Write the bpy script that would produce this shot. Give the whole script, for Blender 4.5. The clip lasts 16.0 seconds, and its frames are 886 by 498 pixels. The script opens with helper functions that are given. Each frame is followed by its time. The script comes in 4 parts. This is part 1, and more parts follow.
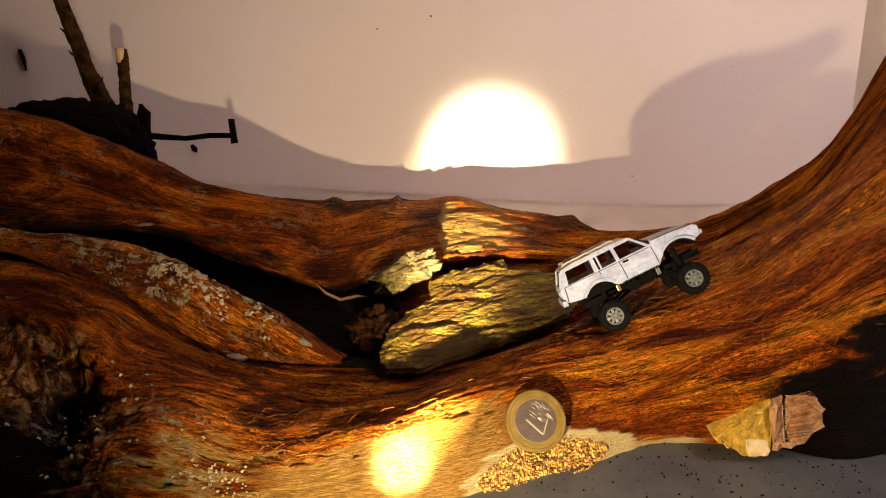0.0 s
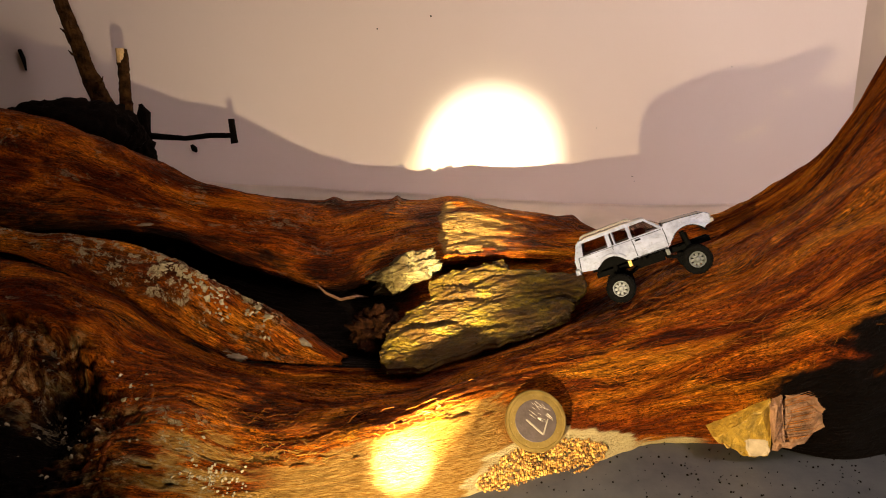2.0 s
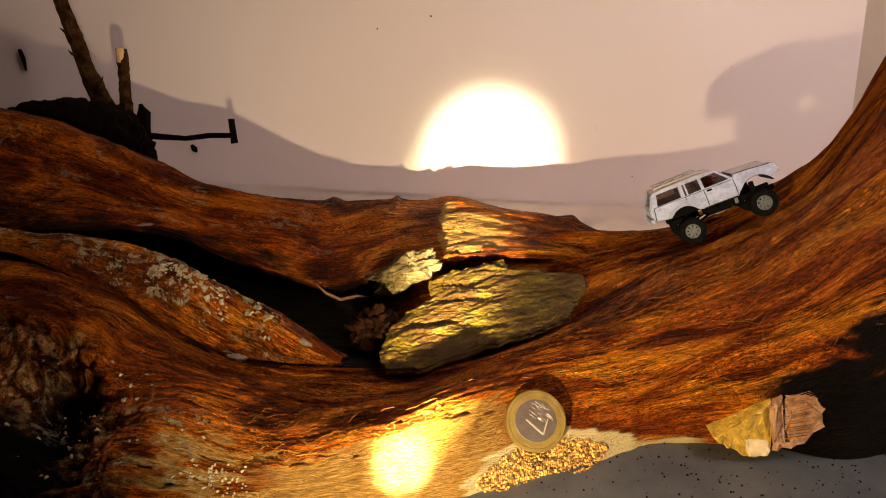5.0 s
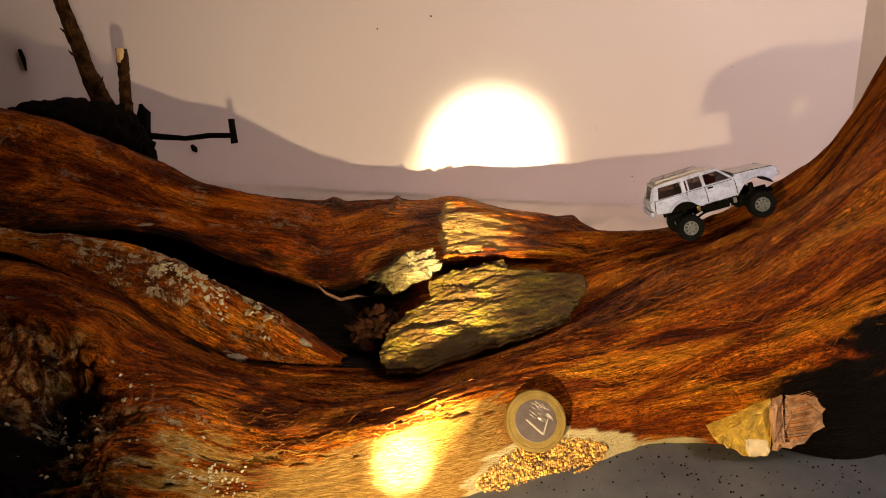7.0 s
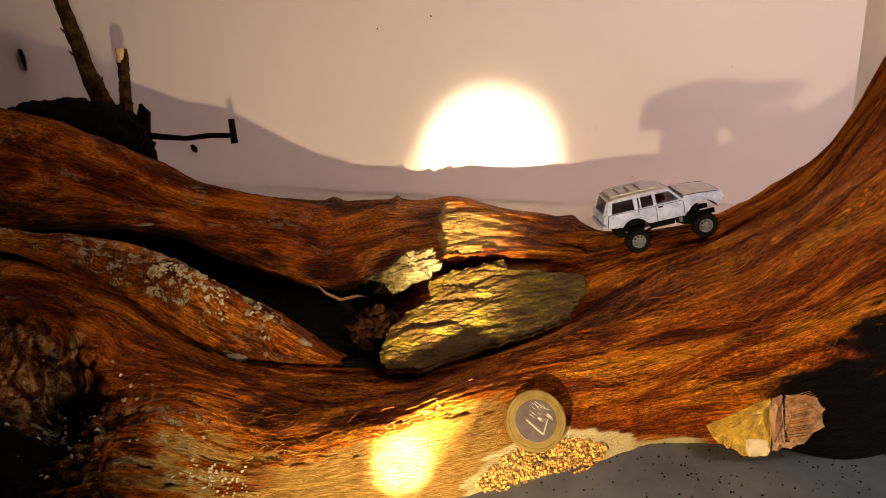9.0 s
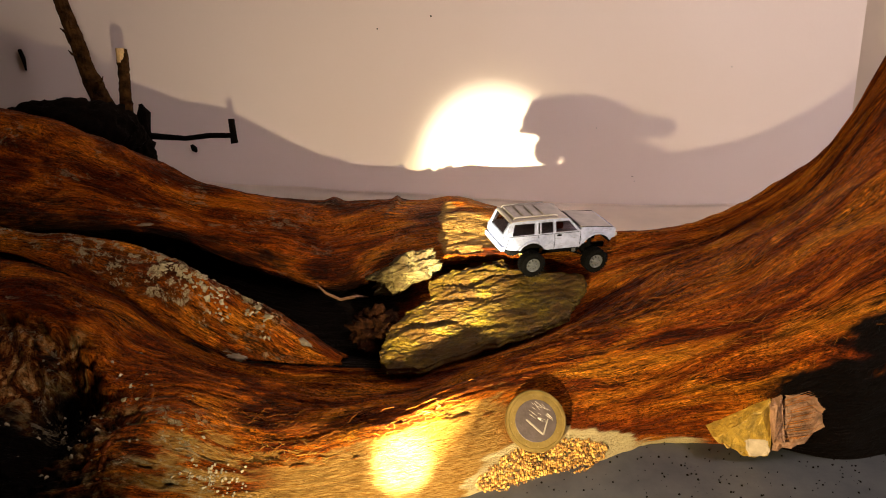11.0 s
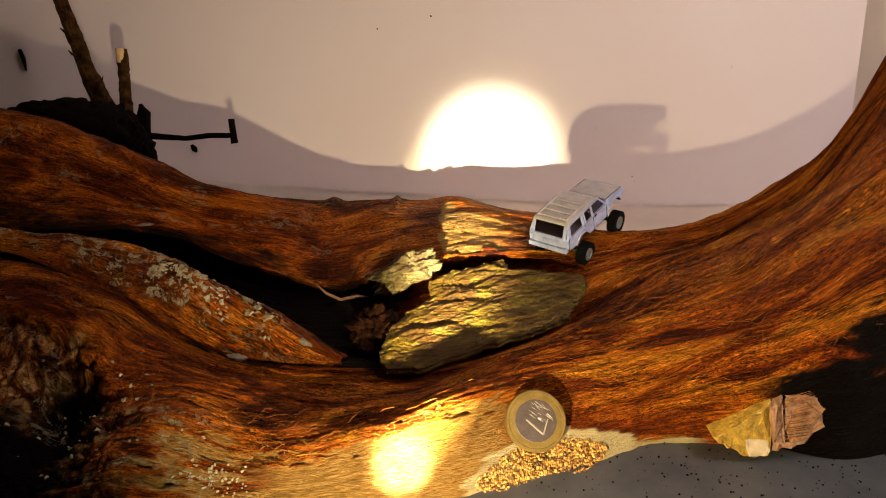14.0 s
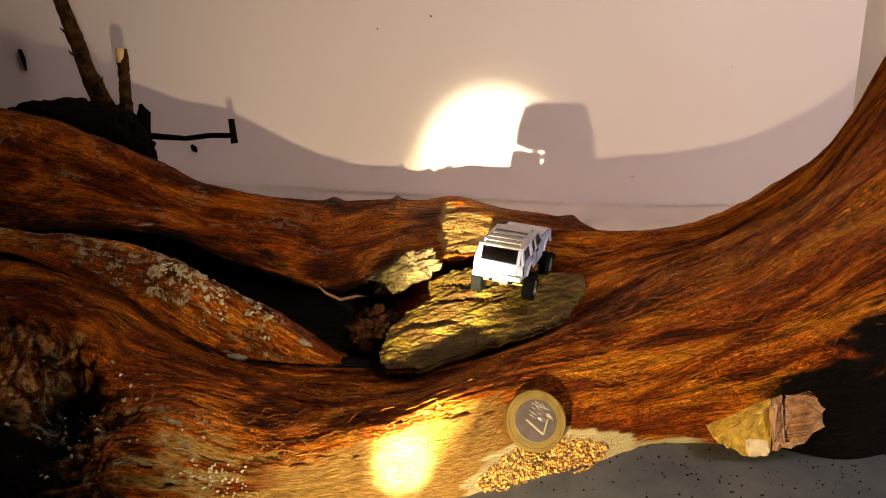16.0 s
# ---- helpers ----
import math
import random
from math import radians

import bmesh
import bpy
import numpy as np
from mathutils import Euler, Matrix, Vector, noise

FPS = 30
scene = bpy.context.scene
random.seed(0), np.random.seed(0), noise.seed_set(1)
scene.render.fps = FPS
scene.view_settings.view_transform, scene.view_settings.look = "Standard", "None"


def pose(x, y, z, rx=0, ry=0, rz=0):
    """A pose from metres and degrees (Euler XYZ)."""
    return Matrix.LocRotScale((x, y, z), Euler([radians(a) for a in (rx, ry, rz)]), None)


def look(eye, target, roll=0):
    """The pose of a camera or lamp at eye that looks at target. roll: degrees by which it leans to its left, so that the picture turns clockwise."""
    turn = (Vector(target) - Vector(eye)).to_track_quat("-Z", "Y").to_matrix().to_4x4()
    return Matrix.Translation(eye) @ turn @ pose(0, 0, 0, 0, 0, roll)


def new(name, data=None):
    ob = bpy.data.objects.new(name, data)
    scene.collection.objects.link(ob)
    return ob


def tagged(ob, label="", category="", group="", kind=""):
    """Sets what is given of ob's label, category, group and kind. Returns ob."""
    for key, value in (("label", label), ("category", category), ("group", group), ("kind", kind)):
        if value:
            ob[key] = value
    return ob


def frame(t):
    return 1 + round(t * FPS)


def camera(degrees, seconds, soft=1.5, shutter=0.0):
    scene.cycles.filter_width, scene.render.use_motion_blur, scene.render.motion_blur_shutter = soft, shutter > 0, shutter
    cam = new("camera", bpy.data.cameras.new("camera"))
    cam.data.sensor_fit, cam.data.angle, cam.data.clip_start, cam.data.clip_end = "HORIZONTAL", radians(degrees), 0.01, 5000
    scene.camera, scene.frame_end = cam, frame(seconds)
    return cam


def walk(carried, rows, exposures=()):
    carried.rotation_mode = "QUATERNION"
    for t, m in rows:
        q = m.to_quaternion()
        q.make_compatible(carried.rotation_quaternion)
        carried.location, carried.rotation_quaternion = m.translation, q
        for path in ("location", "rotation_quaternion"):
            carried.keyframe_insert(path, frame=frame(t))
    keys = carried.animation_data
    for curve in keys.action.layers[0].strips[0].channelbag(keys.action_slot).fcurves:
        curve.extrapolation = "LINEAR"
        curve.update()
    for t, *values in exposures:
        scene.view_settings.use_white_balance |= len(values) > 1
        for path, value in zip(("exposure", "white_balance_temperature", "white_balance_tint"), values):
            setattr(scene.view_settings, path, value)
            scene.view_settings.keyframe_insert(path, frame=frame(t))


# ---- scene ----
cam = camera(65.0, 16.0, soft=1.0, shutter=0.5)
walk(cam, [(0, pose(0, 0, 0.165, 71, 0, 0)), (16, pose(0, 0, 0.165, 71, 0, 0))],
     [(0, 0.0, 6450, 10), (9.2, 0.0, 6450, 10), (11.3, -0.04, 6200, 8), (16, -0.05, 6150, 7)])

# ---- light: a hand torch low in front, a pinkish room light above, a dim warm room ----
MM = 0.001
LAMP = (-0.0235, 0.087, 0.0395)


def lamp(name, kind, place, target, energy, colour, **more):
    data = bpy.data.lights.new(name, kind)
    data.energy, data.color = energy, colour
    for key in more:
        if key == "size":
            data.shadow_soft_size = more[key]
        elif key == "cone":
            data.spot_size, data.spot_blend = radians(more[key][0]), more[key][1]
        elif key == "area":
            data.shape, data.size, data.size_y = "RECTANGLE", more[key][0], more[key][1]
    ob = new(name, data)
    ob.matrix_world = look(place, target)
    return ob


lamp("torch_beam", "SPOT", LAMP, (0.041, 0.591, 0.045), 46.0, (1.0, 0.90, 0.62), size=0.0018, cone=(15.6, 1.0))
lamp("torch_corona", "SPOT", LAMP, (0.041, 0.591, 0.045), 5.0, (1.0, 0.83, 0.46), size=0.0018, cone=(20.0, 1.0))
lamp("torch_foot", "SPOT", LAMP, (-0.0145, 0.203, 0.0155), 46.0, (1.0, 0.92, 0.72), size=0.0018, cone=(12.0, 1.0))
lamp("torch_halo", "SPOT", LAMP, (0.000, 0.300, 0.0245), 22.0, (1.0, 0.80, 0.34), size=0.0018, cone=(19.0, 1.0))
lamp("torch_spill", "SPOT", LAMP, (0.170, 0.591, 0.110), 3.9, (1.0, 0.80, 0.46), size=0.0016, cone=(132.0, 0.8))
lamp("room_light", "AREA", (0.47, 0.13, 0.58), (0.20, 0.46, 0.06), 4.05, (1.0, 0.81, 0.77), area=(0.36, 0.36))

world = bpy.data.worlds.new("room")
scene.world = world
world.use_nodes = True
world.node_tree.nodes["Background"].inputs[0].default_value = (0.95, 0.58, 0.27, 1)
world.node_tree.nodes["Background"].inputs[1].default_value = 0.030


# ---- materials ----
def material(name):
    m = bpy.data.materials.new(name)
    m.use_nodes = True
    return m, m.node_tree, m.node_tree.nodes["Principled BSDF"]


def node(tree, kind, **inputs):
    n = tree.nodes.new(kind)
    for key, value in inputs.items():
        key = key.replace("_", " ")
        n.inputs[key].default_value = value
    return n


def ramp(tree, source, stops):
    n = tree.nodes.new("ShaderNodeValToRGB")
    while len(n.color_ramp.elements) < len(stops):
        n.color_ramp.elements.new(0.5)
    for e, (place, colour) in zip(n.color_ramp.elements, stops):
        e.position, e.color = place, (*colour, 1) if len(colour) == 3 else colour
    tree.links.new(source, n.inputs[0])
    return n.outputs[0]


def grey(v):
    return (v, v, v)


def blend(tree, a, b, fac, mode="MIX"):
    n = tree.nodes.new("ShaderNodeMix")
    n.data_type, n.blend_type = "RGBA", mode
    for socket, value in ((n.inputs[0], fac), (n.inputs[6], a), (n.inputs[7], b)):
        if hasattr(value, "links"):
            tree.links.new(value, socket)
        elif isinstance(value, tuple):
            socket.default_value = (*value, 1)
        else:
            socket.default_value = value
    return n.outputs[2]


def coords(tree, kind="Object", scale=(1, 1, 1)):
    c = tree.nodes.new("ShaderNodeTexCoord")
    m = tree.nodes.new("ShaderNodeMapping")
    m.inputs["Scale"].default_value = scale
    tree.links.new(c.outputs[kind], m.inputs[0])
    return m.outputs[0]


def noise_tex(tree, vector, scale, detail=4.0, rough=0.55, distort=0.0):
    n = node(tree, "ShaderNodeTexNoise", Scale=scale, Detail=detail, Roughness=rough, Distortion=distort)
    tree.links.new(vector, n.inputs["Vector"])
    return n.outputs["Fac"]


def relief(tree, bsdf, height, strength, distance):
    b = node(tree, "ShaderNodeBump", Strength=strength, Distance=distance)
    tree.links.new(height, b.inputs["Height"])
    tree.links.new(b.outputs[0], bsdf.inputs["Normal"])


def simple(name, colour, rough=0.5, metal=0.0, vary=0.25, scale=300.0, bump=0.0):
    m, tree, bsdf = material(name)
    v = coords(tree)
    dark = tuple(c * (1 - vary) for c in colour)
    light = tuple(min(1.0, c * (1 + vary * 0.6)) for c in colour)
    f = noise_tex(tree, v, scale)
    tree.links.new(ramp(tree, f, [(0.3, dark), (0.7, light)]), bsdf.inputs["Base Color"])
    g = noise_tex(tree, v, scale * 3.1)
    tree.links.new(ramp(tree, g, [(0.3, grey(max(0.02, rough - 0.1))), (0.7, grey(min(1, rough + 0.12)))]), bsdf.inputs["Roughness"])
    bsdf.inputs["Metallic"].default_value = metal
    if rough > 0.69:
        bsdf.inputs["Specular IOR Level"].default_value = 0.05
    if bump:
        relief(tree, bsdf, g, 1.0, bump)
    return m


def attribute(tree, name):
    n = tree.nodes.new("ShaderNodeAttribute")
    n.attribute_name = name
    return n.outputs["Fac"]


def wood_material():
    m, tree, bsdf = material("weathered_root_wood")
    uv = coords(tree, "UV")
    patch = noise_tex(tree, coords(tree, "UV", (0.38, 1.0, 1.0)), 0.055, 6.0, 0.62, 0.9)
    streak = noise_tex(tree, coords(tree, "UV", (0.055, 1.0, 1.0)), 0.42, 6.0, 0.68, 0.5)
    fine = noise_tex(tree, coords(tree, "UV", (0.12, 1.0, 1.0)), 2.1, 6.0, 0.74, 0.5)
    grit = noise_tex(tree, coords(tree, "UV", (0.40, 1.0, 1.0)), 1.5, 6.0, 0.78, 0.4)
    speck = noise_tex(tree, uv, 1.1, 4.0, 0.78)
    where = noise_tex(tree, coords(tree, "UV", (0.5, 1.0, 1.0)), 0.045, 4.0, 0.6, 0.8)
    c = ramp(tree, patch, [(0.33, (0.11, 0.013, 0.0015)), (0.44, (0.36, 0.062, 0.0025)), (0.53, (0.70, 0.170, 0.006)), (0.65, (0.98, 0.335, 0.016))])
    c = blend(tree, c, ramp(tree, streak, [(0.30, grey(0.34)), (0.44, grey(0.82)), (0.56, grey(1.08)), (0.72, grey(1.35))]), 1.0, "MULTIPLY")
    c = blend(tree, c, ramp(tree, fine, [(0.30, grey(0.20)), (0.43, grey(0.80)), (0.58, grey(1.08)), (0.74, grey(1.45))]), 1.0, "MULTIPLY")
    c = blend(tree, c, ramp(tree, grit, [(0.38, grey(0.05)), (0.46, grey(0.60)), (0.54, grey(1.05)), (0.66, grey(2.0))]), ramp(tree, noise_tex(tree, coords(tree, "UV", (0.45, 1.0, 1.0)), 0.06, 4.0, 0.6, 0.7), [(0.40, grey(0.25)), (0.58, grey(1.0))]), "MULTIPLY")
    # thin drying cracks that follow the grain
    crack = noise_tex(tree, coords(tree, "UV", (0.075, 1.0, 1.0)), 0.36, 5.0, 0.6, 0.9)
    lines = ramp(tree, crack, [(0.455, grey(0.0)), (0.485, grey(1.0)), (0.500, grey(1.0)), (0.522, grey(0.0))])
    some = node(tree, "ShaderNodeMath")
    some.operation = "MULTIPLY"
    tree.links.new(lines, some.inputs[0])
    tree.links.new(ramp(tree, where, [(0.40, grey(0.0)), (0.58, grey(0.95))]), some.inputs[1])
    c = blend(tree, c, (0.014, 0.005, 0.001), some.outputs[0])
    # black specks in clusters
    dots = node(tree, "ShaderNodeMath")
    dots.operation = "MULTIPLY"
    tree.links.new(ramp(tree, speck, [(0.555, grey(0.0)), (0.60, grey(0.95))]), dots.inputs[0])
    tree.links.new(ramp(tree, noise_tex(tree, uv, 0.07, 4.0, 0.65), [(0.47, grey(0.05)), (0.62, grey(1.0))]), dots.inputs[1])
    c = blend(tree, c, (0.010, 0.006, 0.003), dots.outputs[0])
    # chipped layers with dark edges
    flake = noise_tex(tree, coords(tree, "UV", (0.25, 1.0, 1.0)), 0.55, 7.0, 0.74, 1.2)
    c = blend(tree, c, ramp(tree, flake, [(0.36, grey(1.15)), (0.45, grey(0.75)), (0.478, grey(0.12)), (0.495, grey(0.9)), (0.62, grey(1.2))]), 1.0, "MULTIPLY")
    # pale lifted flakes
    fleck = noise_tex(tree, coords(tree, "UV", (0.32, 1.0, 1.0)), 0.62, 5.0, 0.72, 0.6)
    c = blend(tree, c, (0.72, 0.30, 0.07), ramp(tree, fleck, [(0.655, grey(0.0)), (0.69, grey(0.55))]))
    # multiplies the wood darker; on trunk and limb the weight grows towards the left
    dark_tone = blend(tree, (0.20, 0.115, 0.075), (0.70, 0.50, 0.36), ramp(tree, patch, [(0.36, grey(0.0)), (0.60, grey(1.0))]))
    c = blend(tree, c, blend(tree, c, dark_tone, 1.0, "MULTIPLY"), attribute(tree, "dark_tone"))
    pale = ramp(tree, fine, [(0.32, (0.10, 0.03, 0.004)), (0.44, (0.36, 0.165, 0.028)), (0.60, (0.62, 0.36, 0.10))])
    pale = blend(tree, pale, (0.10, 0.035, 0.006), ramp(tree, speck, [(0.62, grey(0.0)), (0.67, grey(0.8))]))
    c = blend(tree, c, pale, attribute(tree, "pale"))
    cream = blend(tree, (0.70, 0.53, 0.26), (0.46, 0.25, 0.065), ramp(tree, speck, [(0.56, grey(0.0)), (0.64, grey(1.0))]))
    c = blend(tree, c, cream, attribute(tree, "cream"))
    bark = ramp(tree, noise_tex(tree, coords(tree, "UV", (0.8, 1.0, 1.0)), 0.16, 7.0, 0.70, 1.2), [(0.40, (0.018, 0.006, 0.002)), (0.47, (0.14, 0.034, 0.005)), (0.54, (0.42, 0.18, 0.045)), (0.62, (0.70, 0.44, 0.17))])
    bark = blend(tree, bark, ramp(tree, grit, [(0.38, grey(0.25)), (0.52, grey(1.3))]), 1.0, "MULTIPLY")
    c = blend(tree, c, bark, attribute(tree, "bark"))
    # near-black for charred wood and for shade painted into hollows and undersides
    char_shade = blend(tree, (0.002, 0.001, 0.0006), (0.013, 0.005, 0.002), ramp(tree, speck, [(0.45, grey(0.0)), (0.68, grey(1.0))]))
    c = blend(tree, c, char_shade, attribute(tree, "char_shade"))
    crust = noise_tex(tree, coords(tree, "UV", (0.7, 1.0, 1.0)), 0.26, 6.0, 0.75, 0.5)
    lich = blend(tree, (0.62, 0.50, 0.31), (0.26, 0.16, 0.06), ramp(tree, speck, [(0.42, grey(0.0)), (0.62, grey(1.0))]))
    mul = node(tree, "ShaderNodeMath")
    mul.operation = "MULTIPLY"
    tree.links.new(attribute(tree, "lichen"), mul.inputs[0])
    tree.links.new(ramp(tree, crust, [(0.52, grey(0.0)), (0.56, grey(1.0))]), mul.inputs[1])
    c = blend(tree, c, lich, mul.outputs[0])
    tree.links.new(c, bsdf.inputs["Base Color"])
    tree.links.new(ramp(tree, grit, [(0.35, grey(0.72)), (0.65, grey(0.38))]), bsdf.inputs["Roughness"])
    bsdf.inputs["Specular IOR Level"].default_value = 0.07
    total = None
    steps = ramp(tree, flake, [(0.42, grey(0.0)), (0.49, grey(0.7)), (0.62, grey(1.0))])
    for height in (fine, grit, steps, mul.outputs[0]):
        if total is None:
            total = height
            continue
        add = node(tree, "ShaderNodeMath")
        add.operation = "ADD"
        tree.links.new(total, add.inputs[0])
        tree.links.new(height, add.inputs[1])
        total = add.outputs[0]
    cut = node(tree, "ShaderNodeMath")
    cut.operation = "SUBTRACT"
    tree.links.new(total, cut.inputs[0])
    tree.links.new(some.outputs[0], cut.inputs[1])
    relief(tree, bsdf, cut.outputs[0], 1.0, 0.0018)
    return m


def wall_material():
    m, tree, bsdf = material("painted_board")
    v = coords(tree)
    big = noise_tex(tree, v, 5.0, 3.0)
    c = ramp(tree, big, [(0.3, (0.755, 0.625, 0.555)), (0.7, (0.79, 0.665, 0.605))])
    small = noise_tex(tree, v, 420.0, 2.0)
    tree.links.new(c, bsdf.inputs["Base Color"])
    bsdf.inputs["Roughness"].default_value = 0.55
    relief(tree, bsdf, small, 0.15, 0.0003)
    return m


def stone_material(name, dark, light, tint):
    m, tree, bsdf = material(name)
    v = coords(tree, "Object", (0.55, 1.9, 5))
    f = noise_tex(tree, v, 190.0, 9.0, 0.74, 0.5)
    g = noise_tex(tree, coords(tree), 55.0, 5.0, 0.65, 0.5)
    pit = noise_tex(tree, coords(tree), 520.0, 4.0, 0.7)
    c = ramp(tree, f, [(0.34, dark), (0.50, tuple((a + b) / 2.4 for a, b in zip(dark, light))), (0.66, light)])
    c = blend(tree, c, tint, ramp(tree, g, [(0.46, grey(0.9)), (0.64, grey(0.0))]))
    c = blend(tree, c, tuple(x * 0.4 for x in dark), ramp(tree, pit, [(0.36, grey(0.9)), (0.46, grey(0.0))]))
    tree.links.new(c, bsdf.inputs["Base Color"])
    tree.links.new(ramp(tree, f, [(0.3, grey(0.7)), (0.7, grey(0.40))]), bsdf.inputs["Roughness"])
    bsdf.inputs["Specular IOR Level"].default_value = 0.22
    add = node(tree, "ShaderNodeMath")
    add.operation = "ADD"
    tree.links.new(f, add.inputs[0])
    tree.links.new(pit, add.inputs[1])
    relief(tree, bsdf, add.outputs[0], 1.0, 0.0009)
    return m


def paint_material():
    m, tree, bsdf = material("worn_white_paint")
    v = coords(tree)
    f = noise_tex(tree, v, 210.0, 5.0, 0.7, 0.5)
    scratch = noise_tex(tree, coords(tree, "Object", (0.3, 1, 1.6)), 900.0, 4.0, 0.7)
    c = ramp(tree, f, [(0.32, (0.25, 0.265, 0.385)), (0.46, (0.345, 0.37, 0.53)), (0.64, (0.45, 0.48, 0.66))])
    c = blend(tree, c, (0.22, 0.20, 0.21), ramp(tree, scratch, [(0.58, grey(0.0)), (0.68, grey(0.8))]))
    tree.links.new(c, bsdf.inputs["Base Color"])
    tree.links.new(ramp(tree, f, [(0.3, grey(0.55)), (0.7, grey(0.34))]), bsdf.inputs["Roughness"])
    relief(tree, bsdf, scratch, 0.3, 0.0002)
    return m


def glass_material():
    m, tree, bsdf = material("tinted_glass")
    bsdf.inputs["Base Color"].default_value = (0.50, 0.42, 0.38, 1)
    bsdf.inputs["Transmission Weight"].default_value = 1.0
    bsdf.inputs["Roughness"].default_value = 0.06
    bsdf.inputs["IOR"].default_value = 1.05
    return m


def table_material():
    m, tree, bsdf = material("grey_table_top")
    v = coords(tree)
    f = noise_tex(tree, v, 60.0, 6.0, 0.7)
    speck = noise_tex(tree, v, 900.0, 2.0, 0.6)
    c = ramp(tree, f, [(0.3, (0.036, 0.037, 0.040)), (0.7, (0.072, 0.071, 0.072))])
    c = blend(tree, c, (0.03, 0.025, 0.02), ramp(tree, speck, [(0.68, grey(0.0)), (0.73, grey(0.9))]))
    tree.links.new(c, bsdf.inputs["Base Color"])
    bsdf.inputs["Roughness"].default_value = 0.5
    relief(tree, bsdf, f, 0.3, 0.0005)
    return m


WOOD = wood_material()
WALL = wall_material()
TABLE = table_material()
SLAB = stone_material("olive_slate", (0.014, 0.007, 0.001), (0.25, 0.160, 0.008), (0.062, 0.025, 0.002))
CHUNK = stone_material("lichened_bark", (0.016, 0.009, 0.003), (0.40, 0.31, 0.12), (0.06, 0.035, 0.012))
PAPER = simple("white_paper", (0.92, 0.78, 0.66), 0.8, 0, 0.06, 30)
WHITE = paint_material()
DULL = simple("dull_cream_paint", (0.46, 0.40, 0.35), 0.6, 0, 0.22, 160)
GLASS = glass_material()
RUBBER = simple("black_rubber", (0.005, 0.0045, 0.004), 0.8, 0, 0.4, 900, 0.0002)
BLACK = simple("black_plastic", (0.004, 0.0036, 0.0032), 0.75, 0, 0.4, 900)
STEEL = simple("grey_metal_rim", (0.17, 0.175, 0.18), 0.42, 0.4, 0.3, 700)
BRASS = simple("brass", (0.70, 0.46, 0.14), 0.34, 1.0, 0.25, 500)
# rubbed relief metal, coloured lighter so the embossed edges look lit
BRIGHT = simple("lit_rubbed_nickel", (0.42, 0.35, 0.27), 0.4, 0.5, 0.1, 300)
NICKEL = simple("worn_nickel", (0.105, 0.076, 0.066), 0.42, 0.6, 0.22, 260, 0.0001)
GOLD = simple("worn_nickel_brass", (0.27, 0.175, 0.045), 0.38, 0.7, 0.22, 260, 0.0001)
TWIG = simple("dark_twig_bark", (0.045, 0.020, 0.006), 0.8, 0, 0.85, 160, 0.0015)
CUT = simple("pale_cut_wood", (0.62, 0.40, 0.18), 0.7, 0, 0.3, 400)
SOOT = simple("blackened_wood", (0.005, 0.003, 0.002), 0.8, 0, 0.5, 300, 0.001)
for _m in (SOOT, TWIG):
    _m.node_tree.nodes["Principled BSDF"].inputs["Specular IOR Level"].default_value = 0.03
FIBRE = simple("loose_fibre", (0.34, 0.11, 0.015), 0.7, 0, 0.5, 300)
FRASS, _tree, _bsdf = material("brown_frass")
_geo = _tree.nodes.new("ShaderNodeNewGeometry")
_tree.links.new(ramp(_tree, _geo.outputs["Random Per Island"], [(0.0, (0.05, 0.016, 0.002)), (0.45, (0.30, 0.13, 0.015)), (1.0, (0.62, 0.36, 0.07))]), _bsdf.inputs["Base Color"])
_bsdf.inputs["Roughness"].default_value = 0.7
SAP = simple("pale_sapwood", (0.34, 0.19, 0.016), 0.55, 0, 0.5, 260, 0.0008)
PINK = simple("pinkish_split_wood", (0.25, 0.12, 0.058), 0.6, 0, 0.55, 300, 0.0008)
CREAM = simple("cream_wood", (0.42, 0.31, 0.19), 0.55, 0, 0.35, 200)
GREYWHITE = simple("grey_white_crust", (0.30, 0.23, 0.15), 0.8, 0, 0.4, 400, 0.001)
LICHEN = simple("pale_lichen", (0.34, 0.265, 0.16), 0.8, 0, 0.5, 500, 0.0006)
DEBRIS = simple("crumbled_bark", (0.030, 0.010, 0.003), 0.8, 0, 0.9, 350, 0.0015)
ROOT = simple("reddish_root", (0.10, 0.022, 0.004), 0.7, 0, 0.6, 250, 0.001)
RED = simple("dull_red_plastic", (0.32, 0.07, 0.04), 0.5, 0, 0.3, 500)


# ---- mesh helpers; lengths in mm ----
def place_mesh(name, bm, mat, parent=None, label="", smooth=False):
    bmesh.ops.recalc_face_normals(bm, faces=bm.faces)
    me = bpy.data.meshes.new(name)
    bm.to_mesh(me)
    bm.free()
    me.materials.append(mat)
    if smooth:
        me.shade_smooth()
    ob = new(name, me)
    ob.parent = parent
    if label:
        tagged(ob, label)
    return ob


def part(name, bm, mat, parent, label="", smooth=False):
    return place_mesh(name, bm, mat, parent, label, smooth)


def empty(name, x=0, y=0, z=0):
    ob = new(name)
    ob.location = (x * MM, y * MM, z * MM)
    ob.empty_display_size = 0.005
    return ob


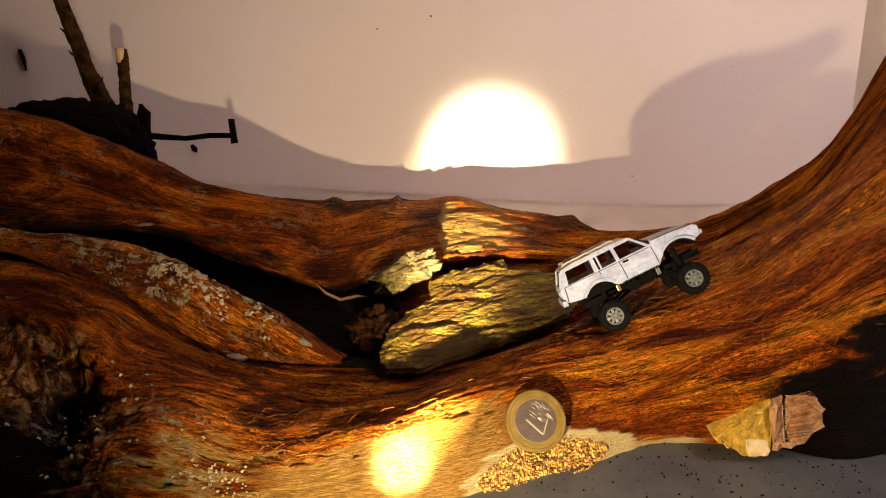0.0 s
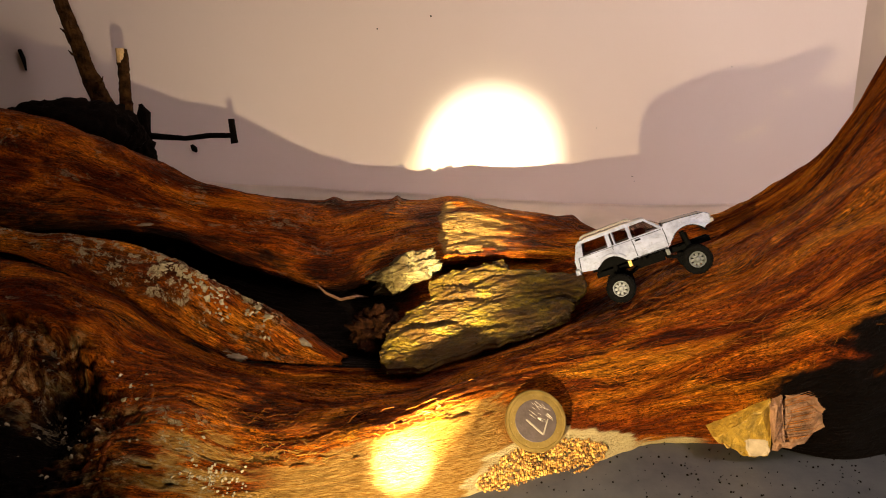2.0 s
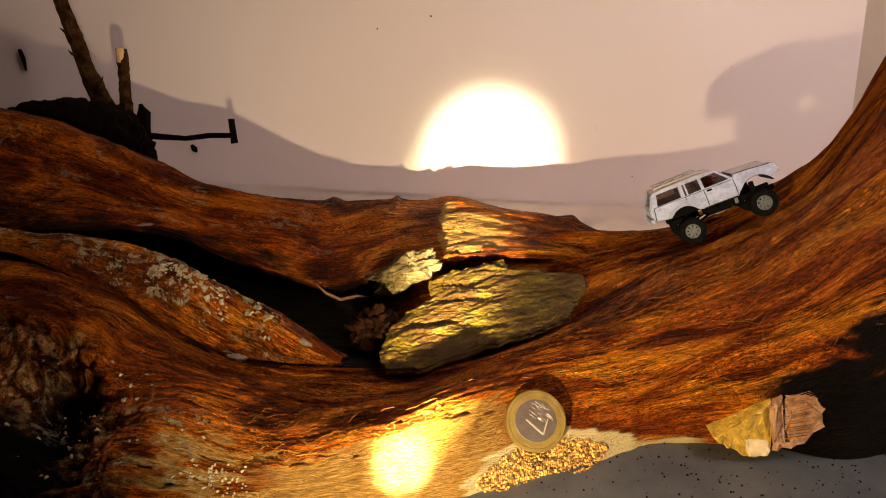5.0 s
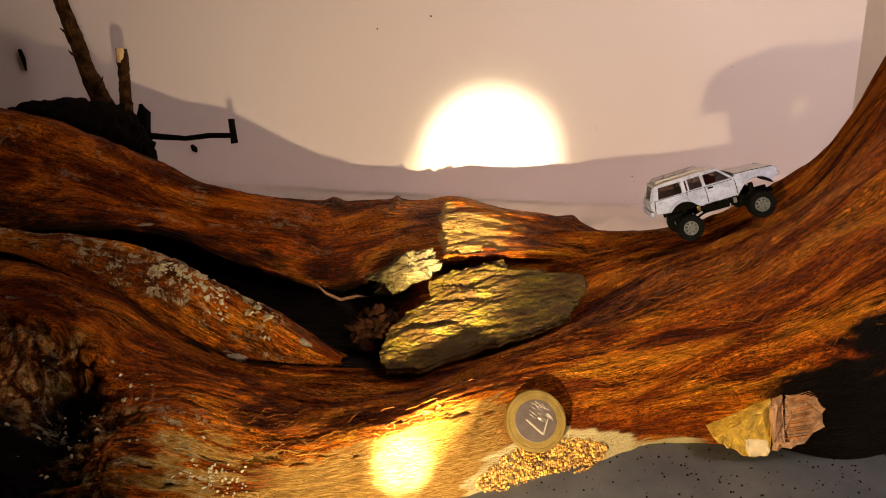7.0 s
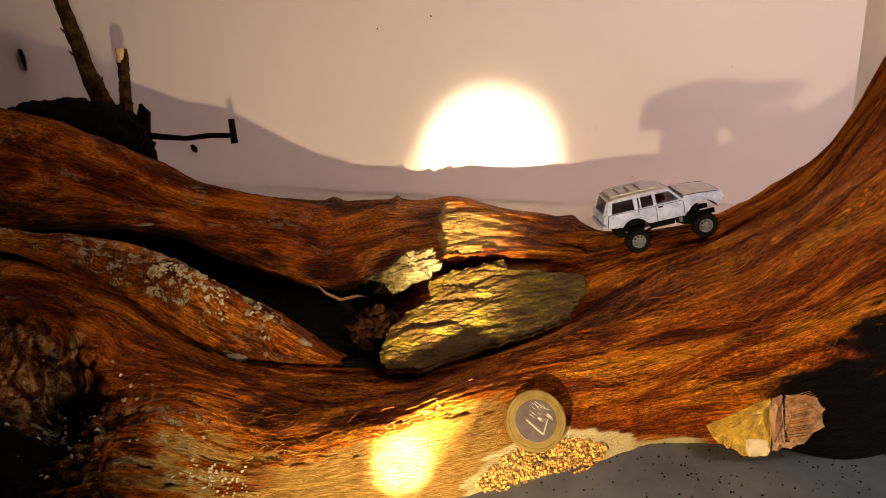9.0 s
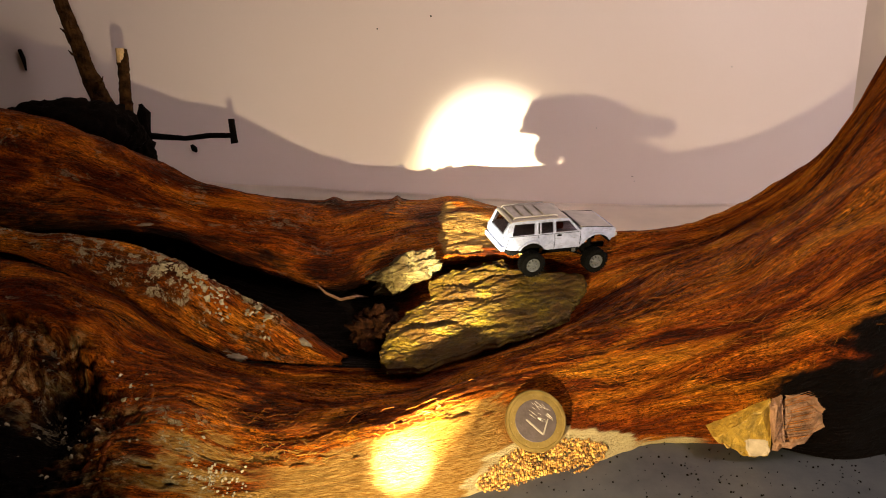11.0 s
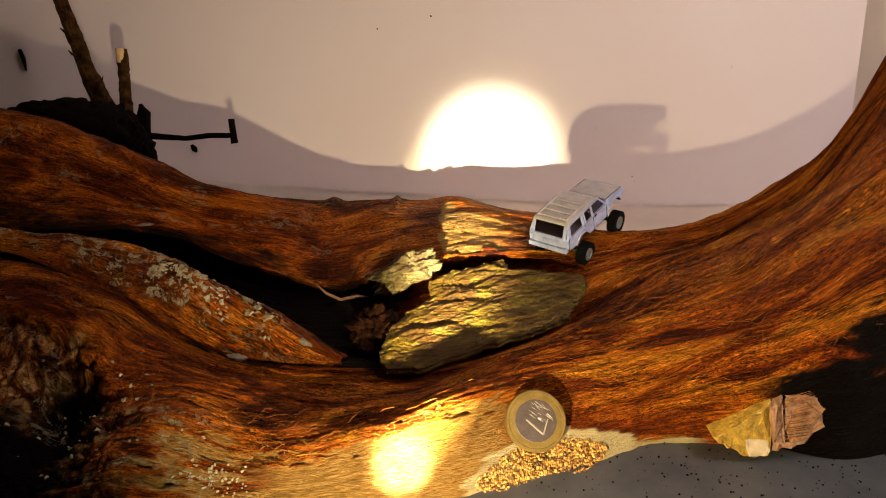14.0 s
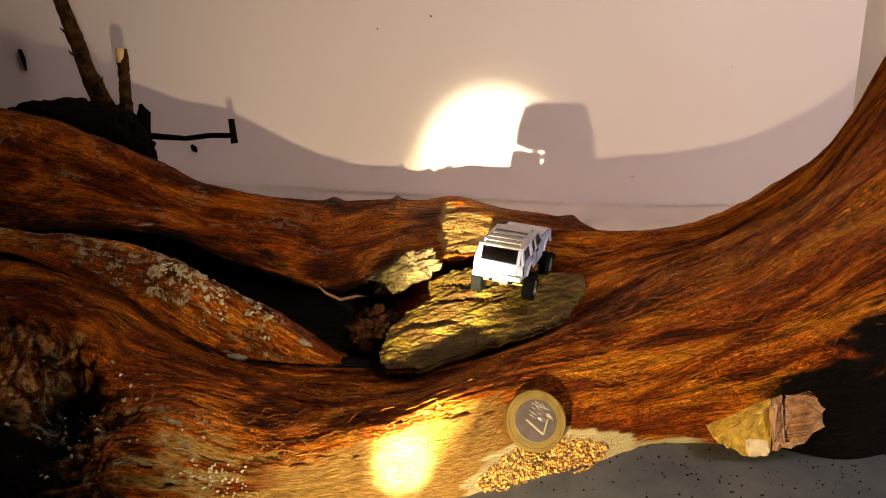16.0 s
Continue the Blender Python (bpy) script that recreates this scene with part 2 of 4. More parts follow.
def box(bm, x0, x1, y0, y1, z0, z1, bevel=0.0):
    v = [bm.verts.new((x * MM, y * MM, z * MM)) for x in (x0, x1) for y in (y0, y1) for z in (z0, z1)]
    fs = [bm.faces.new([v[i] for i in q]) for q in ((0, 1, 3, 2), (4, 6, 7, 5), (0, 4, 5, 1), (2, 3, 7, 6), (0, 2, 6, 4), (1, 5, 7, 3))]
    if bevel:
        es = list({e for f in fs for e in f.edges})
        bmesh.ops.bevel(bm, geom=es, offset=bevel * MM, segments=2, affect="EDGES", profile=0.6)
    return bm


def prism(bm, poly, y0, y1, top=None, bevel=0.0):
    """A polygon in x, z carried from y0 to y1; top(x, z) gives how far each corner draws in."""
    top = top or (lambda x, z: 0.0)
    s = 1 if y1 > y0 else -1
    a = [bm.verts.new((x * MM, (y0 + s * top(x, z)) * MM, z * MM)) for x, z in poly]
    b = [bm.verts.new((x * MM, (y1 - s * top(x, z)) * MM, z * MM)) for x, z in poly]
    n = len(poly)
    fs = [bm.faces.new(a), bm.faces.new(b[::-1])]
    fs += [bm.faces.new((a[i], b[i], b[(i + 1) % n], a[(i + 1) % n])) for i in range(n)]
    if bevel:
        es = [e for f in fs[:2] for e in f.edges]
        bmesh.ops.bevel(bm, geom=es, offset=bevel * MM, segments=2, affect="EDGES", profile=0.6)
    return bm


def tube(bm, points, radii, sides=8, wobble=0.0, seed=0):
    rnd = random.Random(seed)
    rings = []
    pts = [Vector(p) * MM for p in points]
    for i, p in enumerate(pts):
        way = (pts[min(i + 1, len(pts) - 1)] - pts[max(i - 1, 0)]).normalized()
        q = way.to_track_quat("Z", "Y")
        r = (radii[i] if not isinstance(radii, (int, float)) else radii) * MM
        rings.append([bm.verts.new(p + q @ Vector((math.cos(a) * r, math.sin(a) * r, 0)) * (1 + wobble * rnd.uniform(-1, 1)))
                      for a in (2 * math.pi * k / sides for k in range(sides))])
    for a, b in zip(rings, rings[1:]):
        for k in range(sides):
            bm.faces.new((a[k], a[(k + 1) % sides], b[(k + 1) % sides], b[k]))
    bm.faces.new(rings[0][::-1])
    bm.faces.new(rings[-1])
    return bm


def bark_tube(bm, points, radii, sides=22, rings=46, rough=0.16, seed=0):
    """A stem with cracked, flaking bark: rings along a smooth run of points, each with an uneven outline."""
    t = np.linspace(0, len(points) - 1, rings)
    p = np.array(points, float)
    line = np.stack([np.interp(t, range(len(points)), p[:, i]) for i in range(3)], 1)
    rad = np.interp(t, range(len(points)), radii)
    around = np.linspace(0, 2 * math.pi, sides, endpoint=False)
    loops = []
    for k in range(rings):
        way = Vector(line[min(k + 1, rings - 1)] - line[max(k - 1, 0)]).normalized()
        q = way.to_track_quat("Z", "Y")
        loop = []
        for a in around:
            d = Vector((math.cos(a), math.sin(a), 0))
            n = noise.fractal(Vector((2.2 * d.x + seed, 2.2 * d.y, 0.16 * rad[0] * k)), 0.9, 2.0, 5)
            flake = 0.12 if noise.noise(Vector((1.5 * d.x, 1.5 * d.y + seed, 0.35 * k))) > 0.15 else 0.0
            loop.append(bm.verts.new((Vector(line[k]) + q @ d * (rad[k] * (1 + rough * n + flake))) * MM))
        loops.append(loop)
    for a, b in zip(loops, loops[1:]):
        for k in range(sides):
            bm.faces.new((a[k], a[(k + 1) % sides], b[(k + 1) % sides], b[k]))
    bm.faces.new(loops[0][::-1])
    bm.faces.new(loops[-1])
    return bm


def disc(bm, cx, cy, cz, profile, sides=32, axis="y"):
    """A turned shape: profile of (radius, height) about an axis through the centre."""
    rings = []
    for r, h in profile:
        ring = []
        for k in range(sides):
            a = 2 * math.pi * k / sides
            u, w = r * math.cos(a), r * math.sin(a)
            p = (cx + u, cy + h, cz + w) if axis == "y" else (cx + u, cy + w, cz + h)
            ring.append(bm.verts.new(Vector(p) * MM))
        rings.append(ring)
    for a, b in zip(rings, rings[1:]):
        for k in range(sides):
            bm.faces.new((a[k], a[(k + 1) % sides], b[(k + 1) % sides], b[k]))
    bm.faces.new(rings[0][::-1])
    bm.faces.new(rings[-1])
    return bm


def ring(bm, profile, sides=40):
    """A closed hoop about the y axis from a closed profile of (radius, y)."""
    rings = [[bm.verts.new(Vector((r * math.cos(t), h, r * math.sin(t))) * MM) for t in (2 * math.pi * k / sides for k in range(sides))] for r, h in profile]
    for a, b in zip(rings, rings[1:] + rings[:1]):
        for k in range(sides):
            bm.faces.new((a[k], a[(k + 1) % sides], b[(k + 1) % sides], b[k]))
    return bm


# ---- lattice noise on arrays ----
TABLE_N = np.random.RandomState(7).rand(256, 256)


def lattice(x, y):
    x, y = np.asarray(x, float), np.asarray(y, float)
    i, j = np.floor(x).astype(int), np.floor(y).astype(int)
    u, v = x - i, y - j
    u, v = u * u * (3 - 2 * u), v * v * (3 - 2 * v)
    g = lambda a, b: TABLE_N[a & 255, b & 255]
    return ((g(i, j) * (1 - u) + g(i + 1, j) * u) * (1 - v) + (g(i, j + 1) * (1 - u) + g(i + 1, j + 1) * u) * v) * 2 - 1


def fractal(x, y, octaves=4, gain=0.5):
    total, amp = 0, 1.0
    for k in range(octaves):
        total = total + amp * lattice(x * 2 ** k + 17.3 * k, y * 2 ** k + 5.1 * k)
        amp *= gain
    return total


def step(x, a, b):
    t = np.clip((x - a) / (b - a), 0, 1)
    return t * t * (3 - 2 * t)


def rail(points, xs):
    """A smooth line through points, sampled at the places xs: y and z by x."""
    p = np.array(points, float)
    d = np.gradient(p[:, 1:], p[:, 0], axis=0)
    i = np.clip(np.searchsorted(p[:, 0], xs) - 1, 0, len(p) - 2)
    h = p[i + 1, 0] - p[i, 0]
    t = np.clip((xs - p[i, 0]) / h, 0, 1)[:, None]
    h = h[:, None]
    a, b = p[i, 1:], p[i + 1, 1:]
    return (2 * t ** 3 - 3 * t ** 2 + 1) * a + (t ** 3 - 2 * t ** 2 + t) * h * d[i] + (3 * t ** 2 - 2 * t ** 3) * b + (t ** 3 - t ** 2) * h * d[i + 1]


def loft(rails, x0, x1, dx, dw, tension=0.5):
    """A skin over rails from front to back. Returns the grid of points and the two run lengths, all in mm."""
    xs = np.arange(x0, x1 + dx, dx)
    c = np.stack([rail(r, xs) for r in rails])
    c = np.concatenate([np.broadcast_to(xs[None, :, None], (*c.shape[:2], 1)), c], 2)
    seg = np.linalg.norm(np.diff(c, axis=0), axis=2).mean(1)
    rows, run, w0 = [], [], 0.0
    for k in range(len(rails) - 1):
        a, b = c[k], c[k + 1]
        da = tension * (c[min(k + 1, len(c) - 1)] - c[max(k - 1, 0)])
        db = tension * (c[min(k + 2, len(c) - 1)] - c[k])
        n = max(3, int(seg[k] / dw))
        for t in np.arange(n + (k == len(rails) - 2)) / n:
            rows.append((2 * t ** 3 - 3 * t ** 2 + 1) * a + (t ** 3 - 2 * t ** 2 + t) * da + (3 * t ** 2 - 2 * t ** 3) * b + (t ** 3 - t ** 2) * db)
            run.append((k + t, w0 + t * seg[k]))
        w0 += seg[k]
    grid = np.stack(rows)
    k, w = np.array(run).T
    return grid, xs, k, w


def normals(grid):
    n = np.cross(np.gradient(grid, axis=1), np.gradient(grid, axis=0))
    return n / (np.linalg.norm(n, axis=2, keepdims=True) + 1e-9)


def skin(name, grid, uv, mat, parent, masks, label=""):
    r, c = grid.shape[:2]
    idx = np.arange(r * c).reshape(r, c)
    quads = np.stack([idx[:-1, :-1], idx[:-1, 1:], idx[1:, 1:], idx[1:, :-1]], -1).reshape(-1, 4)
    me = bpy.data.meshes.new(name)
    me.vertices.add(r * c)
    me.vertices.foreach_set("co", (grid.reshape(-1) * MM).astype(np.float32))
    me.loops.add(quads.size)
    me.loops.foreach_set("vertex_index", quads.reshape(-1).astype(np.int32))
    me.polygons.add(len(quads))
    me.polygons.foreach_set("loop_start", np.arange(0, quads.size, 4, dtype=np.int32))
    me.polygons.foreach_set("use_smooth", np.ones(len(quads), bool))
    layer = me.uv_layers.new(name="grain")
    layer.data.foreach_set("uv", uv.reshape(-1, 2)[quads.reshape(-1)].reshape(-1).astype(np.float32))
    for key, mask in masks.items():
        a = me.attributes.new(key, "FLOAT", "POINT")
        a.data.foreach_set("value", np.clip(mask, 0, 1).reshape(-1).astype(np.float32))
    me.update(calc_edges=True)
    me.validate()
    me.materials.append(mat)
    ob = new(name, me)
    ob.parent = parent
    if label:
        tagged(ob, label)
    return ob


# ---- the setting ----
def structure():
    bm = bmesh.new()
    box(bm, -1500, 1500, -1200, 1500, -30, 0)
    t = place_mesh("floor_table_top", bm, TABLE)
    tagged(t, "scuffed grey table top strewn with dark crumbs", "table top", kind="structure")
    # leaning backdrop board
    lean = math.tan(radians(5.4))
    bm = bmesh.new()
    y0, y1, h = 585, 591, 520
    v = [bm.verts.new(Vector((x, y + lean * z, z)) * MM) for z in (0, h) for x, y in ((-700, y0), (346, y0), (346, y1), (-700, y1))]
    for q in ((0, 1, 2, 3), (7, 6, 5, 4), (0, 4, 5, 1), (1, 5, 6, 2), (2, 6, 7, 3), (3, 7, 4, 0)):
        bm.faces.new([v[i] for i in q])
    bmesh.ops.bevel(bm, geom=list(bm.edges), offset=0.8 * MM, segments=2, affect="EDGES")
    b = place_mesh("wall_backdrop", bm, WALL)
    tagged(b, "off-white painted backdrop board leaning behind the log", "board", kind="structure")
    bm = bmesh.new()
    box(bm, -1500, 1500, 700, 720, 0, 1500)
    w = place_mesh("wall_back", bm, simple("beige_room_wall", (0.66, 0.53, 0.40), 0.7, 0, 0.1, 12))
    tagged(w, "plain beige room wall behind the board", "wall", kind="structure")
    # white paper sheet under the board's foot
    bm = bmesh.new()
    g = 24
    lift = [max(4.0, 24.0 - 0.061 * (-420 + 800 * i / g + 190)) + 0.7 * math.sin(i * 2.3) for i in range(g + 1)]
    bend = (0, 0, 0.03, 0.12, 0.32, 0.60, 1.0)
    vs = [[bm.verts.new(Vector((-420 + 800 * i / g, (395, 430, 480, 520, 555, 577, 585.0)[j] + 0.09 * lift[i] * bend[j] + (1.5 if j == 6 else 0), 0.6 + 0.25 * math.sin(i * 1.7 + j) + lift[i] * bend[j])) * MM) for i in range(g + 1)] for j in range(7)]
    for j in range(6):
        for i in range(g):
            bm.faces.new((vs[j][i], vs[j][i + 1], vs[j + 1][i + 1], vs[j + 1][i]))
    bmesh.ops.solidify(bm, geom=list(bm.faces), thickness=0.3 * MM)
    p = place_mesh("paper_sheet", bm, PAPER, smooth=True)
    tagged(p, "off-white paper sheet lying at the board's foot", "paper")


# ---- the root log ----
FOOT = [(-300, 184, -2), (-184, 186, -2), (-120, 189, -2), (-55, 194, -2), (9, 206, -2), (46, 219, -2), (78, 236, -2), (116, 238, -2), (134, 236, -2), (150, 228, -2), (179, 234, -2), (300, 275, -2)]
LIP = [(-300, 230, 12), (-208, 221, 9), (-139, 213, 17), (-98, 216, 22), (-79, 214, 16), (-57, 207, 18), (-44, 207, 19), (-24, 210, 23.2), (-13.5, 212, 25), (-3, 217, 26.8), (17.5, 233.5, 23.8), (33, 243, 22.5), (49, 246, 23), (91, 239, 37), (129, 234, 52), (160, 234, 72), (208, 243, 97), (300, 260, 140)]
GROOVE = [(-300, 275, 52), (-240, 277, 49), (-195, 283, 47), (-156, 279, 43), (-117, 268, 27), (-81, 264, 16), (-33, 266, 11), (29, 274, 23), (66, 278, 34), (102, 280, 48), (150, 285, 72), (191, 295, 100), (248, 307, 134), (300, 315, 165)]
SHELF = [(-300, 326, 55), (-220, 325, 50), (-159, 310, 36), (-99, 285, 16), (-47, 282, 13), (4, 296, 6), (42, 306, 13), (62, 311, 20), (82, 315, 30), (102, 318, 41), (140, 321, 59), (179, 324, 84), (210, 334, 118), (300, 352, 190)]
VALLEY = [(-300, 368, 46), (-210, 360, 38), (-160, 350, 22), (-120, 340, 12), (-80, 330, 4), (0, 335, 6), (64, 343, 25), (108, 346, 41), (147, 343, 54), (185, 343, 84), (217, 348, 128), (300, 368, 205)]
RIDGE = [(-300, 400, 58), (-210, 405, 52), (-140, 415, 38), (-80, 440, 24), (10, 425, 24), (70, 396, 39.5), (121, 378, 46), (156, 366, 60), (171, 360, 71), (206, 360, 103), (222, 360, 142), (300, 386, 225)]
BACK = [(-300, 470, -2), (0, 470, -2), (120, 420, -2), (200, 425, -2), (300, 450, -2)]
UNDER = [(-345, 400, 40), (-200, 410, 30), (-105, 420, 10), (-40, 420, 6), (60, 400, 24), (112, 372, 40)]
BROW = [(-345, 334, 53), (-228, 342, 58), (-189, 349, 54), (-150, 361, 46), (-106, 367, 26), (-60, 372, 12), (-21, 379, 22), (5, 378, 28), (37, 374, 33), (68, 364, 37), (112, 361, 33)]
BELLY = [(-345, 363, 82), (-237, 365, 81), (-179, 366, 68), (-122, 373, 50), (-76, 398, 32), (-30, 419, 30), (-6, 420, 33), (24, 424, 36.2), (72, 390, 37.6), (112, 369, 33)]
TOP = [(-345, 408, 121), (-256, 407, 111), (-215, 406, 100), (-170, 401, 82), (-143, 396, 69), (-111, 398, 61), (-97, 422, 52), (-71, 461, 41), (-38, 478, 37.5), (-14, 493, 31.5), (12, 487, 35.2), (38, 473, 32), (89, 430, 34), (112, 390, 31)]
REAR = [(-345, 470, 60), (-200, 470, 40), (-120, 470, 20), (-50, 520, 10), (6, 528, 8), (60, 490, 8), (112, 420, 10)]
CREST_BACK = [(-300, 385, 40), (-215, 372, 30), (-150, 352, 14), (-80, 322, 6), (-46, 300, 4)]
CREST = [(-300, 355, 62), (-215, 343, 58), (-153, 333, 50), (-107, 317, 35), (-77, 303, 26), (-46, 283, 15)]
TOE = [(-300, 330, 56), (-215, 322, 53), (-142, 300, 30), (-112, 288, 20), (-77, 279, 14), (-46, 279, 12)]


def grained(grid, xs, w, lumps, grain, seed):
    s = np.broadcast_to(xs[None, :], grid.shape[:2])
    ww = np.broadcast_to(w[:, None], grid.shape[:2])
    ww = ww + 5 * fractal(s / 60 + seed, ww / 45, 3)
    d = lumps * fractal(s / 45 + seed, ww / 22 + seed, 5, 0.58)
    cut = np.abs(fractal(s / 55 + 3 * seed, ww / 3.4, 3, 0.55))
    d += grain * (np.minimum(cut, 0.5) * 2 - 0.6)
    d += 0.5 * grain * fractal(s / 12, ww / 1.3 + seed, 2)
    d += 0.8 * grain * step(fractal(s / 18 + seed, ww / 6 + 2 * seed, 4, 0.6), 0.05, 0.16)
    return grid + normals(grid) * d[..., None], np.stack([s, ww], -1), s, ww


def rounded_end(g, xs, x0, x1):
    """Draws the last stretch of a skin in to a blunt closed end."""
    f = np.sqrt(np.clip(1 - np.clip((xs - x0) / (x1 - x0), 0, 1) ** 2, 0, 1))[None, :, None]
    mid = g.mean(0, keepdims=True)
    return mid + (g - mid) * f


SURF = {}
PLANK = ((-117, 228, 21), (-80, 218, 12))


def root_log():
    log = empty("driftwood_log", 0, 300, 0)
    log.location = (0, 0, 0)
    tagged(log, "gnarled orange-brown driftwood log lying on the grey table", "log")
    grid, xs, k, w = loft([FOOT, LIP, GROOVE, SHELF, VALLEY, RIDGE, BACK], -300, 250, 0.85, 0.62)
    kk = np.broadcast_to(k[:, None], grid.shape[:2])
    g, uv, s, ww = grained(grid, xs, w, 1.3, 0.5, 1.0)
    rag = fractal(s / 16, ww / 5, 4, 0.6)
    crag = fractal(s / 13, ww / 8, 5, 0.62)
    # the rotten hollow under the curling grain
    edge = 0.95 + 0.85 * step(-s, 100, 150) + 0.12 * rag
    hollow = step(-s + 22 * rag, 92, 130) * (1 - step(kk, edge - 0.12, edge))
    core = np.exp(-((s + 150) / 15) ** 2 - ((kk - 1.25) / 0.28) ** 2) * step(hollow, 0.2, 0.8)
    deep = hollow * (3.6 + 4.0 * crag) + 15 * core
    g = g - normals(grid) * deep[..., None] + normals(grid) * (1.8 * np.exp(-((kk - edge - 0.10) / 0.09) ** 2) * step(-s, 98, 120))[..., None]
    # the torn front edge
    torn = 0.97 + 0.16 * rag
    front = step(s, -118, -96) * (1 - step(s, 16, 30))
    g = g - normals(grid) * (1.5 * front * (1 - step(kk, torn - 0.05, torn)))[..., None]
    band = 1 - step(kk, torn - 0.05, torn + 0.01)
    pale = band * (step(s, -72, -48) * (1 - step(s, 18, 34)) + step(s, -118, -100) * (1 - step(s, -72, -48)) * step(rag, -0.15, 0.2))
    blot = step(fractal(s / 14, ww / 5, 4, 0.6), -0.05, 0.15)
    # charred right end, and shade painted into its underside, lower left, hollow core
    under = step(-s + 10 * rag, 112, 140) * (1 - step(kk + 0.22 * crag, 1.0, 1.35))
    char_shade = np.maximum(step(s + 4 * rag, 116, 130) * (1 - step(kk + 0.22 * rag, 0.70, 0.86)), np.maximum(np.minimum(1, 1.5 * core), under))
    char_shade = np.maximum(char_shade, 0.15 * hollow * blot)
    lichen = step(-s, 60, 90) * step(rag, 0.0, 0.5) * (1 - step(kk, 1.0, 1.4)) + 0.5 * step(rag, 0.55, 0.8) * step(-s, 120, 180)
    lichen = lichen * (1 - under)
    bowl = ((s - 41) / 35) ** 2 + ((kk - 0.16) / 0.40) ** 2 + 0.14 * rag
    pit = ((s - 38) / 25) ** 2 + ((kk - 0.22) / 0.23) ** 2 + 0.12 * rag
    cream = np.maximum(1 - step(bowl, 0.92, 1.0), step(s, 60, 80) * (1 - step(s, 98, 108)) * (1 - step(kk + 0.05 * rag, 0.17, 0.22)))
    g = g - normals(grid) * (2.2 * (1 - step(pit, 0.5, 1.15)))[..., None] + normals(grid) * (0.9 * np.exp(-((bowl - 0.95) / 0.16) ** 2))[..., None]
    # pit floor painted dark for the shaded gaps between the frass grains
    char_shade = np.maximum(char_shade, 0.75 * (1 - step(pit, 0.75, 1.0)))
    # cavity floor behind the spur painted near-black in place of deep shade
    char_shade = np.maximum(char_shade, step(-s + 8 * rag, 10, 28) * step(kk + 0.3 * rag, 2.7, 3.0) * (1 - step(-s, 190, 230)))
    # a weathered pale plank running down to the lit edge
    ends = np.array(PLANK, float)
    along = np.clip(((g - ends[0]) @ (ends[1] - ends[0])) / ((ends[1] - ends[0]) ** 2).sum(), 0, 1)
    away = np.linalg.norm(g - (ends[0] + along[..., None] * (ends[1] - ends[0])), axis=-1)
    pale = np.maximum(pale, 0.9 * (1 - step(away + 2.2 * rag, 3.0, 4.6)))
    char_shade = char_shade * (1 - pale)
    g = rounded_end(g, xs, 236, 250)
    SURF["trunk"] = (g, normals(g), xs, k)
    skin("trunk", g, uv, WOOD, log, {"pale": pale, "char_shade": char_shade, "lichen": lichen, "cream": cream, "bark": 0.95 * hollow * (1 - pale), "dark_tone": 0.5 * step(-s + 14 * rag, -10, 80)})
    grid, xs, k, w = loft([UNDER, BROW, BELLY, TOP, REAR], -345, 112, 0.85, 0.65)
    kk = np.broadcast_to(k[:, None], grid.shape[:2])
    g, uv, s, ww = grained(grid, xs, w, 1.5, 0.42, 5.0)
    rag = fractal(s / 14, ww / 9, 4, 0.6)
    for s0, k0, high, wide in ((-74, 3.0, 3.2, 4.0), (83, 3.0, 3.0, 4.5), (-88, 2.6, 2.5, 5.0), (-33, 3.0, 3.0, 2.6)):
        g = g + normals(grid) * (high * np.exp(-((s - s0) / wide) ** 2 - ((kk - k0) / 0.22) ** 2))[..., None]
    notch = step(s + 3 * rag, -3, -1) * (1 - step(s + 12 * rag, 26, 46)) * step(kk + 0.2 * rag, 1.15, 1.25) * (1 - step(kk + 0.25 * rag, 2.45, 2.6))
    g = g - normals(grid) * (1.2 * notch * (1 - step(kk, 2.0, 2.4)))[..., None]
    # limb's underside painted near-black, the shade of its overhang put into the colour
    char_shade = 0.95 * step(-s, 10, 50) * (1 - step(kk + 0.4 * rag, 1.0, 1.75))
    lichen = 0.3 * step(rag, 0.45, 0.8) * step(-s, 0, 40)
    skin("back_limb", g, uv, WOOD, log, {"pale": notch, "char_shade": char_shade, "lichen": lichen, "dark_tone": step(-s + 14 * rag, -5, 80) * 0.7}, "dark brown limb arching behind the hollow")
    grid, xs, k, w = loft([TOE, CREST, CREST_BACK], -300, -46, 0.7, 0.6)
    kk = np.broadcast_to(k[:, None], grid.shape[:2])
    g, uv, s, ww = grained(grid, xs, w, 2.0, 0.5, 9.0)
    rag = fractal(s / 14, ww / 9, 4, 0.6)
    lichen = step(kk + 0.5 * rag, 0.45, 0.8) * step(-s, 60, 100)
    SURF["spur"] = (g, normals(g), xs, k)
    skin("spur", g, uv, WOOD, log, {"pale": 0 * kk, "char_shade": 0.5 * step(rag, 0.2, 0.6), "lichen": lichen, "dark_tone": 0.4 + 0 * kk}, "spur crusted with pale lichen")
    return log


